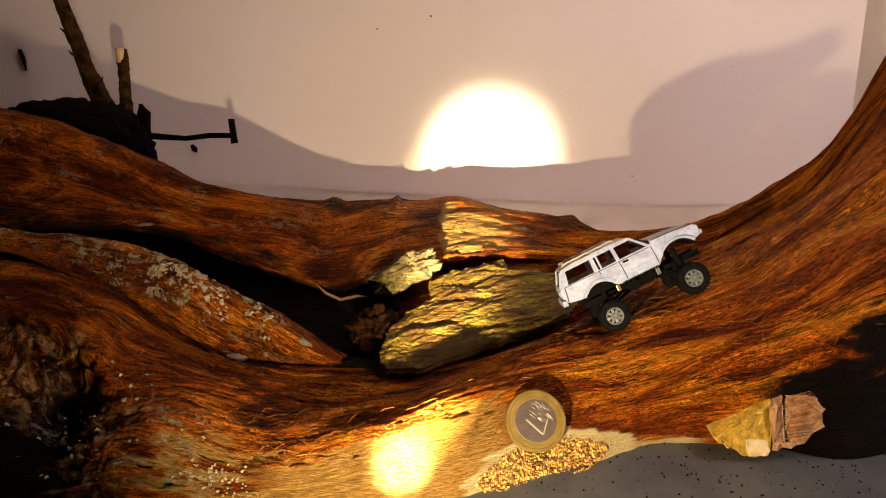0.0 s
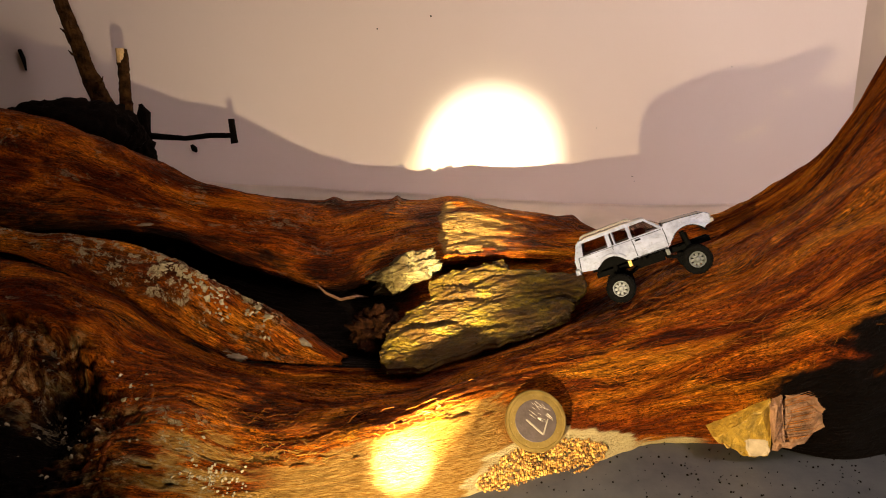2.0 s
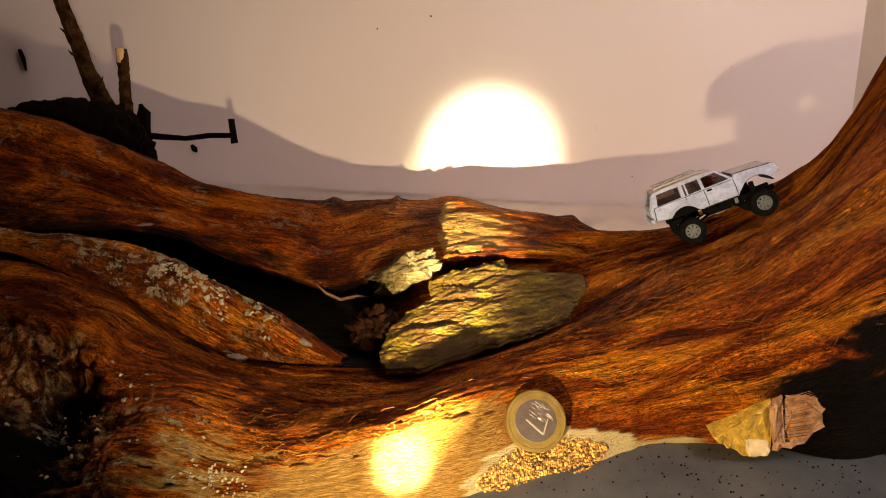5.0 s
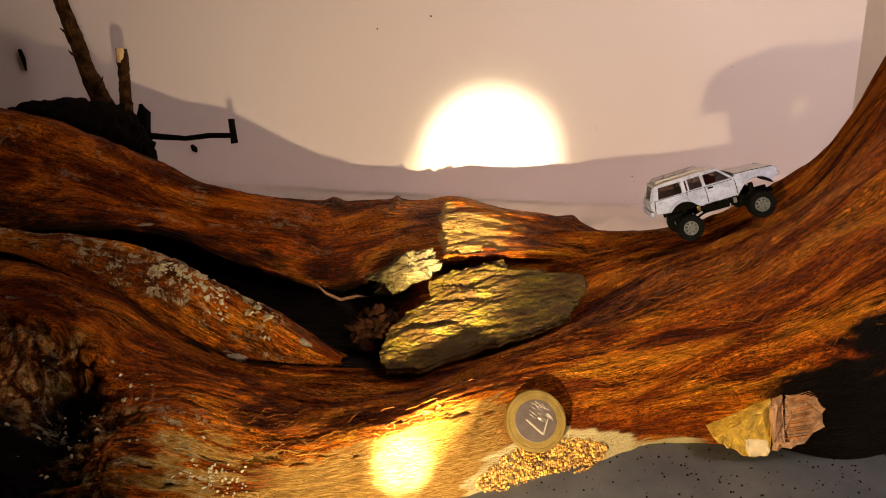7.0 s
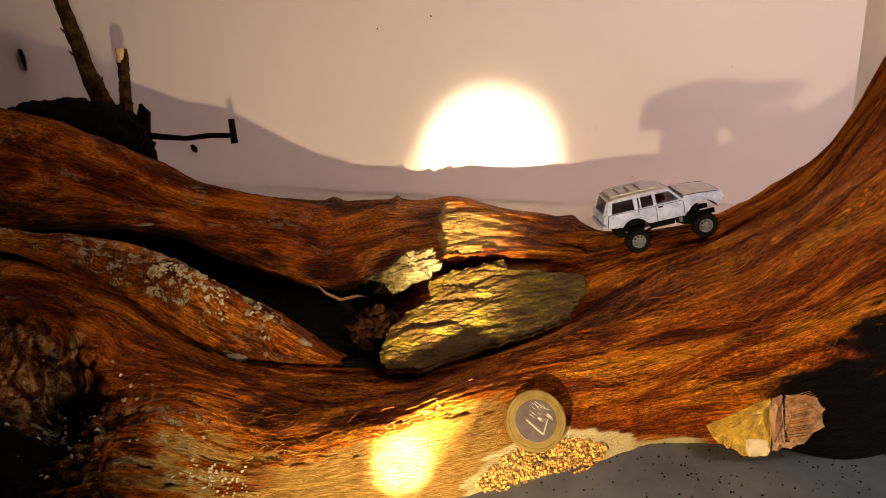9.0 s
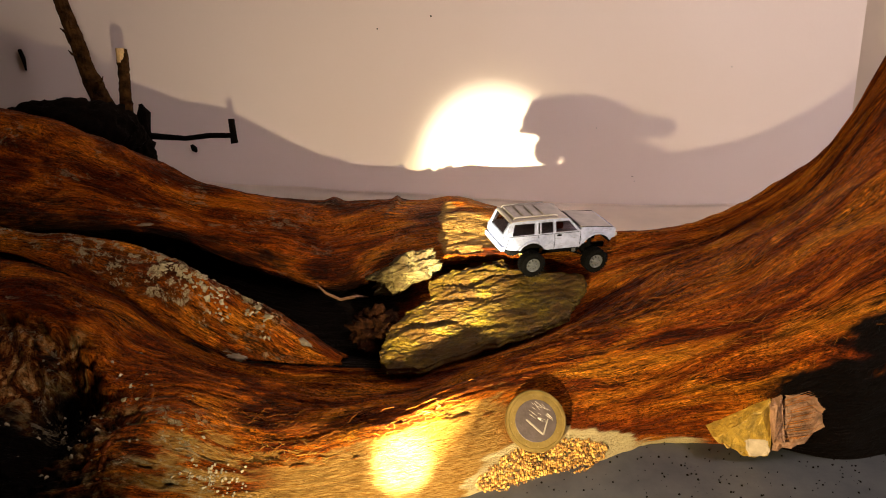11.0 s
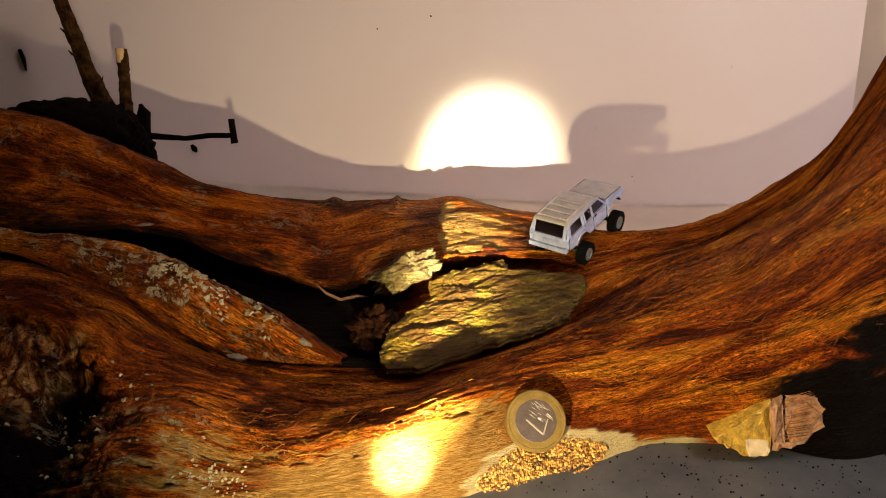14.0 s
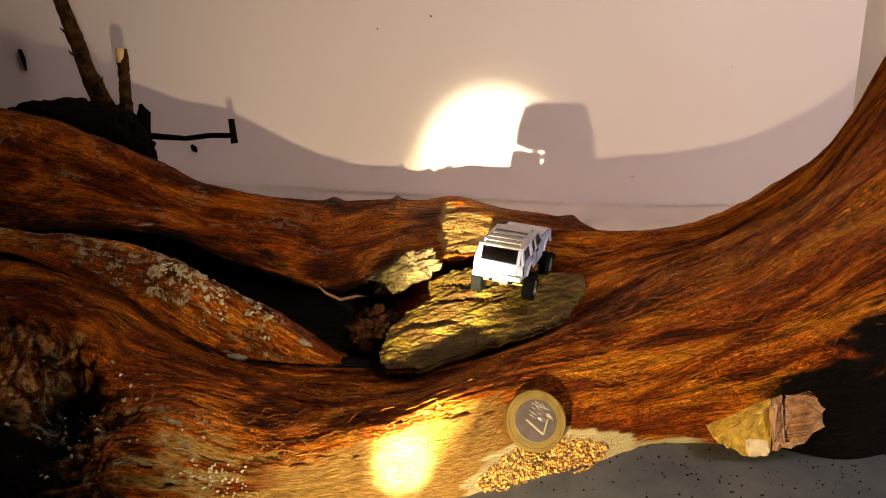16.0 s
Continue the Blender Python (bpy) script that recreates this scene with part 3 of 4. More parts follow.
def slab_of(name, outline, centre, thick, mat, label, category, seed, rise=(0, 0, 0), amp=1.0):
    """A split slab: an uneven outline in x, y on the plane z = c + ax + by, layered on top."""
    n, rings = 220, 56
    o = np.array(outline, float)
    o = np.concatenate([o, o[:1]])
    run = np.concatenate([[0], np.cumsum(np.linalg.norm(np.diff(o, axis=0), axis=1))])
    t = np.arange(n) / n * run[-1]
    ex, ey = np.interp(t, run, o[:, 0]), np.interp(t, run, o[:, 1])
    ang = np.arange(n) / n * 70
    jag = 0.8 * fractal(ang + seed, ang * 0 + seed, 3, 0.6)
    cx, cy = centre
    r = np.linspace(0, 1, rings)[1:]
    rr = r[:, None]
    x = cx + (ex - cx)[None] * rr * (1 + 0.03 * jag * rr)
    y = cy + (ey - cy)[None] * rr * (1 + 0.03 * jag * rr)
    c, a, b = rise
    base = c + a * x + b * y
    warp = 0.35 * fractal(x / 20, y / 16 + seed, 3)
    along, across = x + 0.25 * y, y - 0.22 * x
    lay = fractal(along / 19 + seed + warp, across / 6.0 + 2.0 * warp, 5, 0.62)
    terrace = np.floor(lay * 3.2 + 0.25 * fractal(x / 3, y / 3, 3)) / 3.2
    chips = fractal(along / 5 + 3 * seed, across / 1.6, 4, 0.65)
    z = base + amp * (0.55 * terrace + 0.60 * lay + 0.34 * chips) - 1.2 * amp * step(rr, 0.90, 1.0)
    bm = bmesh.new()
    top = [[bm.verts.new(Vector((x[i, j], y[i, j], z[i, j])) * MM) for j in range(n)] for i in range(rings - 1)]
    mid = bm.verts.new(Vector((cx, cy, c + a * cx + b * cy)) * MM)
    shrink = (0.985, 1.0, 0.95, 0.85)
    for q, f in enumerate(shrink):
        drop = thick * (q + 1) / len(shrink)
        top.append([bm.verts.new(Vector((cx + (x[-1, j] - cx) * (f + 0.02 * jag[(j + 7 * q) % n]), cy + (y[-1, j] - cy) * f, z[-1, j] - drop)) * MM) for j in range(n)])
    for j in range(n):
        bm.faces.new((mid, top[0][j], top[0][(j + 1) % n]))
    for p, q in zip(top, top[1:]):
        for j in range(n):
            bm.faces.new((p[j], q[j], q[(j + 1) % n], p[(j + 1) % n]))
    bm.faces.new(top[-1])
    ob = place_mesh(name, bm, mat, smooth=False)
    return tagged(ob, label, category)


# ---- coin ----
def coin():
    c = empty("coin")
    tagged(c, "worn two-tone metal coin resting against the log", "coin")
    r = 11.6
    bm = bmesh.new()
    disc(bm, 0, 0, 0, [(8.1, 0), (r - 0.4, 0), (r, 0.4), (r, 1.9), (r - 0.4, 2.3), (r - 1.2, 2.3), (r - 1.4, 2.05), (8.1, 2.05)], 64, "z")
    part("ring", bm, GOLD, c, "brass-coloured outer ring")
    bm = bmesh.new()
    disc(bm, 0, 0, 0, [(7.9, 0.1), (8.0, 0.2), (8.0, 2.0), (7.8, 2.1)], 64, "z")
    core = part("core", bm, NICKEL, c, "silver-coloured core")
    for name, p, q, r in (("numeral_stem", (-3.6, 0.6), (2.2, -5.0), 0.42), ("numeral_flag", (2.4, -5.2), (4.6, 0.4), 0.30)):
        bm = bmesh.new()
        tube(bm, [(*p, 2.05), ((p[0] + q[0]) / 2, (p[1] + q[1]) / 2, 2.1), (*q, 2.05)], r, 6)
        o = part(name, bm, BRIGHT, core)
        o.rotation_euler = (0, 0, radians(28))
    rnd = random.Random(3)
    for i in range(26):
        bm = bmesh.new()
        x, y = rnd.uniform(-4.6, 5.0), rnd.uniform(0.8, 6.4)
        if x * x + y * y > 44:
            continue
        half, lean = rnd.uniform(0.3, 1.6), rnd.uniform(-0.5, 0.2)
        tube(bm, [(x - half, y - half * lean, 2.08), (x, y, 2.14), (x + half, y + half * lean, 2.08)], 0.06, 5)
        part("relief_line", bm, BRIGHT, core)
    for i in range(12):
        a = 2 * math.pi * i / 12
        bm = bmesh.new()
        x, y = 9.2 * math.cos(a), 9.2 * math.sin(a)
        box(bm, x - 0.35, x + 0.35, y - 0.35, y + 0.35, 2.0, 2.25, 0.1)
        part("stud", bm, GOLD, c)
    c.matrix_world = Matrix.Translation((0.0350, 0.2290, 0.0168)) @ pose(0, 0, 0, 52, 0, 4) @ pose(0, 0, 0, 0, 0, -28)
    return c


# ---- twigs ----
def twigs():
    t = empty("forked_twig")
    tagged(t, "broken bark-covered dead twig standing on the log", "twig")
    bm = bmesh.new()
    bark_tube(bm, [(-222, 500, -2), (-229, 505, 56), (-241, 512, 83), (-253, 522, 103), (-264, 530, 124), (-271, 536, 144), (-280, 543, 164), (-292, 555, 194)], [12, 10.5, 8.4, 6.6, 5.4, 5.2, 4.6, 4.2], seed=4)
    part("stem", bm, TWIG, t)
    rnd = random.Random(8)
    for i in range(9):
        f = rnd.random()
        x, y, z = -248 - 35 * f, 516 + 30 * f, 95 + 80 * f
        a = rnd.uniform(0, 6.28)
        bm = bmesh.new()
        tube(bm, [(x, y, z), (x + 7 * math.cos(a), y - 3, z + 3 + 3 * math.sin(a)), (x + 9 * math.cos(a), y - 4, z + 6)], [1.6, 1.0, 0.3], 5, 0.2, i)
        part("bark_flake", bm, TWIG, t)
    u = empty("cut_twig")
    tagged(u, "short upright twig with a pale cut end", "twig")
    bm = bmesh.new()
    bark_tube(bm, [(-226, 505, -2), (-229, 510, 63), (-234, 518, 89), (-236, 528, 115), (-238, 535, 137)], [6, 5.8, 4.7, 3.8, 3.8], rough=0.12, seed=2)
    part("stem", bm, TWIG, u)
    bm = bmesh.new()
    tube(bm, [(-238, 531, 128), (-238, 532, 138)], [2.9, 3.1], 10, 0.08, 5)
    part("cut_face", bm, CUT, u, "pale split end")
    h = empty("hooked_twig")
    tagged(h, "thin black hooked twig sticking out sideways", "twig")
    bm = bmesh.new()
    tube(bm, [(-225, 522, 66), (-223, 524, 75), (-211, 524, 74), (-194, 524, 73), (-176, 525, 75), (-160, 525, 75)], [3.6, 3.0, 2.2, 2.0, 1.9, 2.0], 9, 0.12, 6)
    part("stem", bm, SOOT, h)
    bm = bmesh.new()
    tube(bm, [(-158, 525, 69), (-159, 526, 77), (-160, 528, 87)], [3.0, 2.8, 2.2], 8, 0.2, 7)
    part("tip", bm, SOOT, h)
    bm = bmesh.new()
    tube(bm, [(-223, 523, 70), (-226, 525, 83), (-225, 528, 92), (-227, 529, 98)], [3.5, 5.4, 4.4, 1.4], 9, 0.25, 9)
    part("knot", bm, SOOT, h)
    # blackened stump around the twigs
    bm = bmesh.new()
    bark_tube(bm, [(-310, 440, 90), (-286, 446, 97), (-266, 450, 100), (-246, 458, 98), (-232, 470, 92), (-222, 484, 84), (-214, 490, 74), (-206, 486, 62)], [2, 5, 8, 12, 15, 13, 8, 4], 40, 70, 0.26, 11)
    s = place_mesh("charred_stump", bm, SOOT, smooth=True)
    tagged(s, "charred black stump at the foot of the twigs", "stump")
    # bits stuck to the board
    bm = bmesh.new()
    tube(bm, [(-349, 595, 134), (-347, 595, 127), (-346, 594, 117)], [1.6, 1.9, 0.6], 7, 0.25, 3)
    s = place_mesh("bark_sliver", bm, SOOT)
    tagged(s, "small dark bark sliver stuck to the backdrop", "bark bit")
    bm = bmesh.new()
    tube(bm, [(-214, 588.5, 56), (-212, 588, 52.5), (-210, 588.4, 50)], [1.2, 2.4, 0.8], 7, 0.3, 5)
    s = place_mesh("bark_crumb", bm, SOOT)
    tagged(s, "tiny dark bark crumb stuck to the backdrop", "bark bit")


def rock(name, centre, size, mat, seed, label, category, turn=0.0, rough=0.30):
    bm = bmesh.new()
    bmesh.ops.create_icosphere(bm, subdivisions=5, radius=1.0)
    for v in bm.verts:
        p = v.co.copy()
        d = 1 + rough * noise.fractal(p * 1.6 + Vector((seed, 0, 0)), 0.8, 2.0, 6) + 0.16 * noise.noise(p * 5 + Vector((0, seed, 0))) + 0.10 * abs(noise.noise(p * 11)) - 0.05
        v.co = Vector((p.x * size[0] * d, p.y * size[1] * d, p.z * size[2] * d)) * MM
    bmesh.ops.transform(bm, matrix=Matrix.Rotation(radians(turn), 4, "Y"), verts=bm.verts)
    ob = place_mesh(name, bm, mat, smooth=True)
    ob.location = Vector(centre) * MM
    return tagged(ob, label, category)


def on_trunk(s0, k0, which="trunk"):
    g, n, xs, k = SURF[which]
    i, j = int(np.argmin(abs(k - k0))), int(np.argmin(abs(xs - s0)))
    return Vector(g[i, j]), Vector(n[i, j]) * (1 if n[i, j][2] > -0.2 else -1)


def blob(bm, place, r, seed):
    made = bmesh.ops.create_icosphere(bm, subdivisions=1, radius=r * MM, matrix=Matrix.Translation(place * MM))
    for q, v in enumerate(made["verts"]):
        v.co = place * MM + (v.co - place * MM) * (0.75 + 0.5 * ((q * 7 + seed * 13) % 11) / 11)


def plate(bm, piece):
    """A thin uneven scale lying on a surface."""
    p, n, r, turn, seed = piece
    side = n.orthogonal().normalized()
    other = n.cross(side)
    rim = []
    for k in range(7):
        a = turn + 2 * math.pi * k / 7
        q = r * (0.45 + 1.0 * ((k * 5 * (1 + seed % 3) + seed * 3) % 7) / 7)
        rim.append(p + side * (q * math.cos(a)) + other * (q * math.sin(a)))
    low = [bm.verts.new((v - n * 0.3) * MM) for v in rim]
    top = [bm.verts.new((p + (v - p) * 0.75 + n * 0.16) * MM) for v in rim]
    for k in range(7):
        bm.faces.new((low[k], low[(k + 1) % 7], top[(k + 1) % 7], top[k]))
    bm.faces.new(top)


def joined(name, pieces, mat, label, category, build):
    """Many loose bits as one object; each is built in a small mesh of its own and then joined."""
    verts, faces = [], []
    for piece in pieces:
        bm = bmesh.new()
        build(bm, piece)
        bm.verts.index_update()
        o = len(verts)
        verts += [tuple(v.co) for v in bm.verts]
        faces += [[o + v.index for v in f.verts] for f in bm.faces]
        bm.free()
    me = bpy.data.meshes.new(name)
    me.from_pydata(verts, [], faces)
    me.materials.append(mat)
    return tagged(new(name, me), label, category, kind="stuff")


YELLOW = [(103.0, 10.5), (110.8, 15.9), (124.2, 24.8), (125.8, 5.0), (120.1, 0.9), (115.7, 2.3), (110.6, 5.9)]
STRIP = [(123.4, 23.5), (127.9, 27.0), (130.2, 9.5), (126.1, 7.3)]
FAN = [(127.9, 26.6), (140.8, 29.7), (144.9, 22.6), (143.2, 18.2), (145.6, 15.0), (140.4, 10.5), (130.6, 5.0), (125.8, 5.0), (128.9, 14.1)]
FACET = [(114.0, 7.7), (117.9, 12.7), (123.2, 11.3), (125.3, 5.5), (120.5, 1.6), (117.4, 2.3)]


def litter():
    rnd = random.Random(21)
    # frass in the pocket at the log's foot
    bits = []
    while len(bits) < 1900:
        s0, k0 = rnd.uniform(10, 66), rnd.uniform(0.02, 0.5)
        if ((s0 - 38) / 26) ** 2 + ((k0 - 0.22) / 0.24) ** 2 < 1:
            p, n = on_trunk(s0, k0)
            bits.append((p + n * rnd.uniform(0.0, 0.9), rnd.uniform(0.28, 0.75), rnd.randrange(90)))
    joined("wood_frass", bits, FRASS, "granular brown wood frass in a pale pocket", "frass", lambda bm, q: blob(bm, *q))
    # loose fibres
    hairs = []
    for i in range(520):
        s0 = rnd.choice((rnd.uniform(40, 170), rnd.uniform(-105, -30), rnd.uniform(-110, 60), rnd.uniform(70, 150)))
        k0 = rnd.uniform(0.75, 2.6) if s0 > 40 else rnd.uniform(0.85, 1.45)
        p, n = on_trunk(s0, k0)
        length, swing = rnd.uniform(2, 9), rnd.uniform(-0.9, 0.9) if i % 3 else rnd.uniform(-3, 3)
        q, m = on_trunk(s0 + length * math.cos(swing), k0 + 0.02 * length * math.sin(swing))
        mid = (p + q) / 2 + n * rnd.uniform(0.3, 1.6)
        hairs.append(([p + n * 0.1, mid, q + m * rnd.uniform(0.1, 1.2)], rnd.uniform(0.05, 0.13)))
    joined("loose_fibres", hairs, FIBRE, "loose torn wood fibres on the log", "fibres", lambda bm, q: tube(bm, [tuple(v) for v in q[0]], [q[1], q[1] * 0.8, q[1] * 0.3], 4))
    # splinters along the torn edge that the torch lights
    torn = []
    for i in range(170):
        s0 = rnd.uniform(-100, 24)
        p, n = on_trunk(s0, rnd.gauss(0.98, 0.06))
        a = rnd.uniform(-2.6, 2.6)
        tip = p + Vector((rnd.uniform(2, 8) * math.cos(a), rnd.uniform(-2.0, 1.6), rnd.uniform(0.0, 2.2)))
        torn.append(([p, (p + tip) / 2 + n * rnd.uniform(0, 0.8), tip], rnd.uniform(0.05, 0.15)))
    joined("torn_splinters", torn, SAP, "pale torn splinters along the log's front edge", "splinters", lambda bm, q: tube(bm, [tuple(v) for v in q[0]], [q[1], q[1] * 0.8, q[1] * 0.2], 4))
    # dark crumbs on the table
    crumbs = [(Vector((rnd.uniform(20, 190), rnd.uniform(190, 244), 0.15)), rnd.uniform(0.12, 0.5), rnd.randrange(90)) for i in range(380)]
    joined("table_crumbs", crumbs, SOOT, "dark crumbs scattered on the grey table", "crumbs", lambda bm, q: blob(bm, *q))
    # pale crust bits
    for i, (x, y, z, r) in enumerate(((-160, 357, 56, 3.6), (-93, 282, 16.2, 3.6), (-63, 288, 20.6, 3.6), (-37, 306, 7.6, 2.8), (-150, 262, 31, 2.0))):
        rock("crust_flake", (x, y, z), (r * 0.85, r * 0.7, r * 0.10), GREYWHITE, 4.0 + i, "grey-white crust of dried lichen on the wood", "lichen", 15 * (i % 5), 0.75)["group"] = "lichen crusts on the log"
    # crusty lichen plates along the spur's crest and on the left flank
    plates = []
    for i in range(420):
        s0 = -78 - 72 * rnd.random() ** 0.7
        p, n = on_trunk(s0, min(1.35, max(0.25, rnd.gauss(0.92 - 0.0022 * (s0 + 150), 0.17))), "spur")
        if noise.noise(p * 0.14) > 0.02:
            plates.append((p + n * 0.25, n, rnd.uniform(0.4, 1.1) * (2.2 if rnd.random() < 0.15 else 1.0), rnd.uniform(0, 6.28), rnd.randrange(99)))
    for i in range(150):
        p, n = on_trunk(rnd.gauss(-142, 22), rnd.gauss(1.15, 0.3))
        if noise.noise(p * 0.09 + Vector((5, 0, 0))) > 0.0:
            plates.append((p + n * 0.2, n, rnd.uniform(0.3, 1.1), rnd.uniform(0, 6.28), rnd.randrange(99)))
    joined("lichen_plates", plates, LICHEN, "pale crusty lichen plates on the dark wood", "lichen", plate)
    beads = []
    for i in range(110):
        p, n = on_trunk(rnd.gauss(-82, 6.5), rnd.gauss(0.66, 0.08))
        beads.append((p + n * rnd.uniform(0.0, 0.5), rnd.uniform(0.2, 0.65), rnd.randrange(90)))
    joined("lichen_beads", beads, LICHEN, "cream beads of lichen on the log's lower flank", "lichen", lambda bm, q: blob(bm, *q))
    # dark specks on the board
    dots = []
    for x, z, r in ((163, 29, 0.6), (165, 25, 0.4), (206, 3, 0.8), (-10, 160, 0.8), (-54, 150, 0.7), (130, 70, 0.4), (240, 120, 0.5)):
        dots.append((Vector((x, 584.4 + math.tan(radians(5.4)) * z, z)), r, int(x) % 50))
    joined("wall_specks", dots, SOOT, "small dark specks on the backdrop board", "specks", lambda bm, q: blob(bm, *q))
    # crumbled bark in the hollow
    rock("bark_debris", (-33, 322, 10), (14, 16, 9), DEBRIS, 6.0, "dark crumbling bark lump in the hollow", "bark bit", 18, 0.6)
    # root strands hanging over the rotten hollow
    for path, thick in ((((-112, 1.42), (-117, 1.15), (-120, 0.9), (-121, 0.6)), 1.5), (((-108, 1.25), (-121, 1.02), (-127, 0.72)), 0.9),):
        line = []
        for s0, k0 in path:
            p, n = on_trunk(s0, k0)
            line.append(tuple(p + n * 0.2 * thick))
        bm = bmesh.new()
        bark_tube(bm, line, [thick * w for w in (1.0, 0.9, 0.8, 0.55)[:len(line)]], 10, 34, 0.25, 3 * thick)
        part("root_strand", bm, ROOT, LOG, "thin reddish root strand")
    # curled pale bark flake over the hollow
    bm = bmesh.new()
    tube(bm, [(-72, 366, 18), (-66, 364, 13), (-58, 363, 10), (-49, 363, 12), (-42, 364, 11)], [0.3, 0.7, 0.9, 1.0, 0.4], 6, 0.4, 4)
    f = place_mesh("bark_curl", bm, PINK)
    tagged(f, "thin pale curled bark strip in the hollow", "bark bit")
    # broken bright wood by the charred end
    c = empty("broken_chip")
    tagged(c, "freshly broken yellow and pinkish wood chip at the charred end", "wood chip")
    for name, poly, y0, y1, mat in (("yellow_piece", YELLOW, 225.5, 244, SAP), ("upright_strip", STRIP, 224.3, 240, PINK), ("split_piece", FAN, 225.7, 242, PINK), ("white_facet", FACET, 224.9, 232, CREAM)):
        bm = bmesh.new()
        prism(bm, poly, y0, y1, None, 0.8)
        bmesh.ops.subdivide_edges(bm, edges=[e for e in bm.edges if e.calc_length() > 3 * MM], cuts=3, use_grid_fill=True)
        for v in bm.verts:
            v.co += Vector((0.5, 2.2, 1.0)) * MM * noise.noise(v.co * 300)
            v.co.y += 0.16 * v.co.z
        part(name, bm, mat, c)
    for i in range(24):
        f = i / 23
        bm = bmesh.new()
        x0, z0 = STRIP[1][0] + rnd.uniform(0.3, 4), STRIP[2][1] + (f + rnd.uniform(-0.03, 0.03)) * (FAN[0][1] - STRIP[2][1])
        tube(bm, [(x0, 225.3 + 0.16 * z0, z0), (x0 + 6, 224.9 + 0.16 * z0, z0 + 0.8 + 2 * f), (x0 + 10, 225.6 + 0.16 * z0, z0 + 1.2 + 2.4 * f)], [0.12, 0.15, 0.06], 4)
        part("splinter", bm, PINK if i % 2 else FIBRE, c)


structure()
LOG = root_log()
slab_of("slate_slab", [(-28, 279), (-27, 298), (-19, 316), (-6, 329), (-8, 344), (2, 353), (17, 359), (33, 366), (37, 356), (54, 352), (74, 342), (72, 330), (63, 313), (60, 304), (53, 299), (44, 294), (36, 290), (22, 284), (6, 277), (-11, 268), (-23, 270)],
        (20, 312), 4.6, SLAB, "rough olive-brown slate slab bridging the hollow of the log", "slab", 2.0, (28.5 - 0.13 * 325 - 1.5 - 0.5, 0.05, 0.13), 0.9)
rock("bark_chunk", (-22.5, 366, 24.6), (21, 9.5, 8), CHUNK, 3.0, "lichen-crusted pale bark chunk wedged behind the slab", "bark chunk", -24, 0.5)
coin()
twigs()
litter()


# ---- the toy car: x forward, z up, lengths in mm ----
def inset(x, z):
    return 0.0 if z < 23 else (z - 23) * 0.24


def arc(cx, cz, r, a0, a1, n):
    return [(cx + r * math.cos(radians(a0 + (a1 - a0) * i / n)), cz + r * math.sin(radians(a0 + (a1 - a0) * i / n))) for i in range(n + 1)]


def wheel(x, y, side, car):
    hub = (x, y, 6.0)
    f = 0.93
    bm = bmesh.new()
    disc(bm, 0, 0, 0, [(2.2, -2.2), (2.4, -1.6), (2.4, 1.6), (2.2, 2.2)], 16)
    w = part("wheel", bm, BLACK, car)
    w.location = Vector(hub) * MM
    bm = bmesh.new()
    ring(bm, [(3.5 * f, -2.3), (5.2 * f, -2.7), (6.4 * f, -2.5), (6.75 * f, -1.9), (6.75 * f, 1.9), (6.4 * f, 2.5), (5.2 * f, 2.7), (3.5 * f, 2.3)], 40)
    for i in range(26):
        a = 2 * math.pi * i / 26
        for lane in (-1, 0, 1):
            b = a + (0.12 if lane == 0 else 0)
            m = Matrix.Rotation(-b, 4, "Y")
            v0 = len(bm.verts)
            box(bm, 6.5 * f, 7.15 * f, lane * 1.75 - 0.72, lane * 1.75 + 0.72, -0.45, 0.45)
            bm.verts.ensure_lookup_table()
            bmesh.ops.transform(bm, matrix=m, verts=bm.verts[v0:])
    part("tyre", bm, RUBBER, w, "black knobbly tyre")
    bm = bmesh.new()
    ring(bm, [(2.75, side * 1.5), (2.9, side * 2.0), (3.3, side * 2.6), (3.6, side * 2.6), (3.6, side * 0.5), (2.75, side * 0.5)], 32)
    disc(bm, 0, 0, 0, [(1.3, side * 0.6), (1.35, side * 2.5), (1.0, side * 2.8), (0.3, side * 2.8)], 12)
    for i in range(8):
        v0 = len(bm.verts)
        box(bm, 0.9, 3.0, side * 2.0 - 0.3, side * 2.0 + 0.3, -0.62, 0.62, 0.12)
        bm.verts.ensure_lookup_table()
        bmesh.ops.transform(bm, matrix=Matrix.Rotation(2 * math.pi * i / 8, 4, "Y"), verts=bm.verts[v0:])
    part("rim", bm, STEEL, w, "grey eight-spoke rim")
    return w


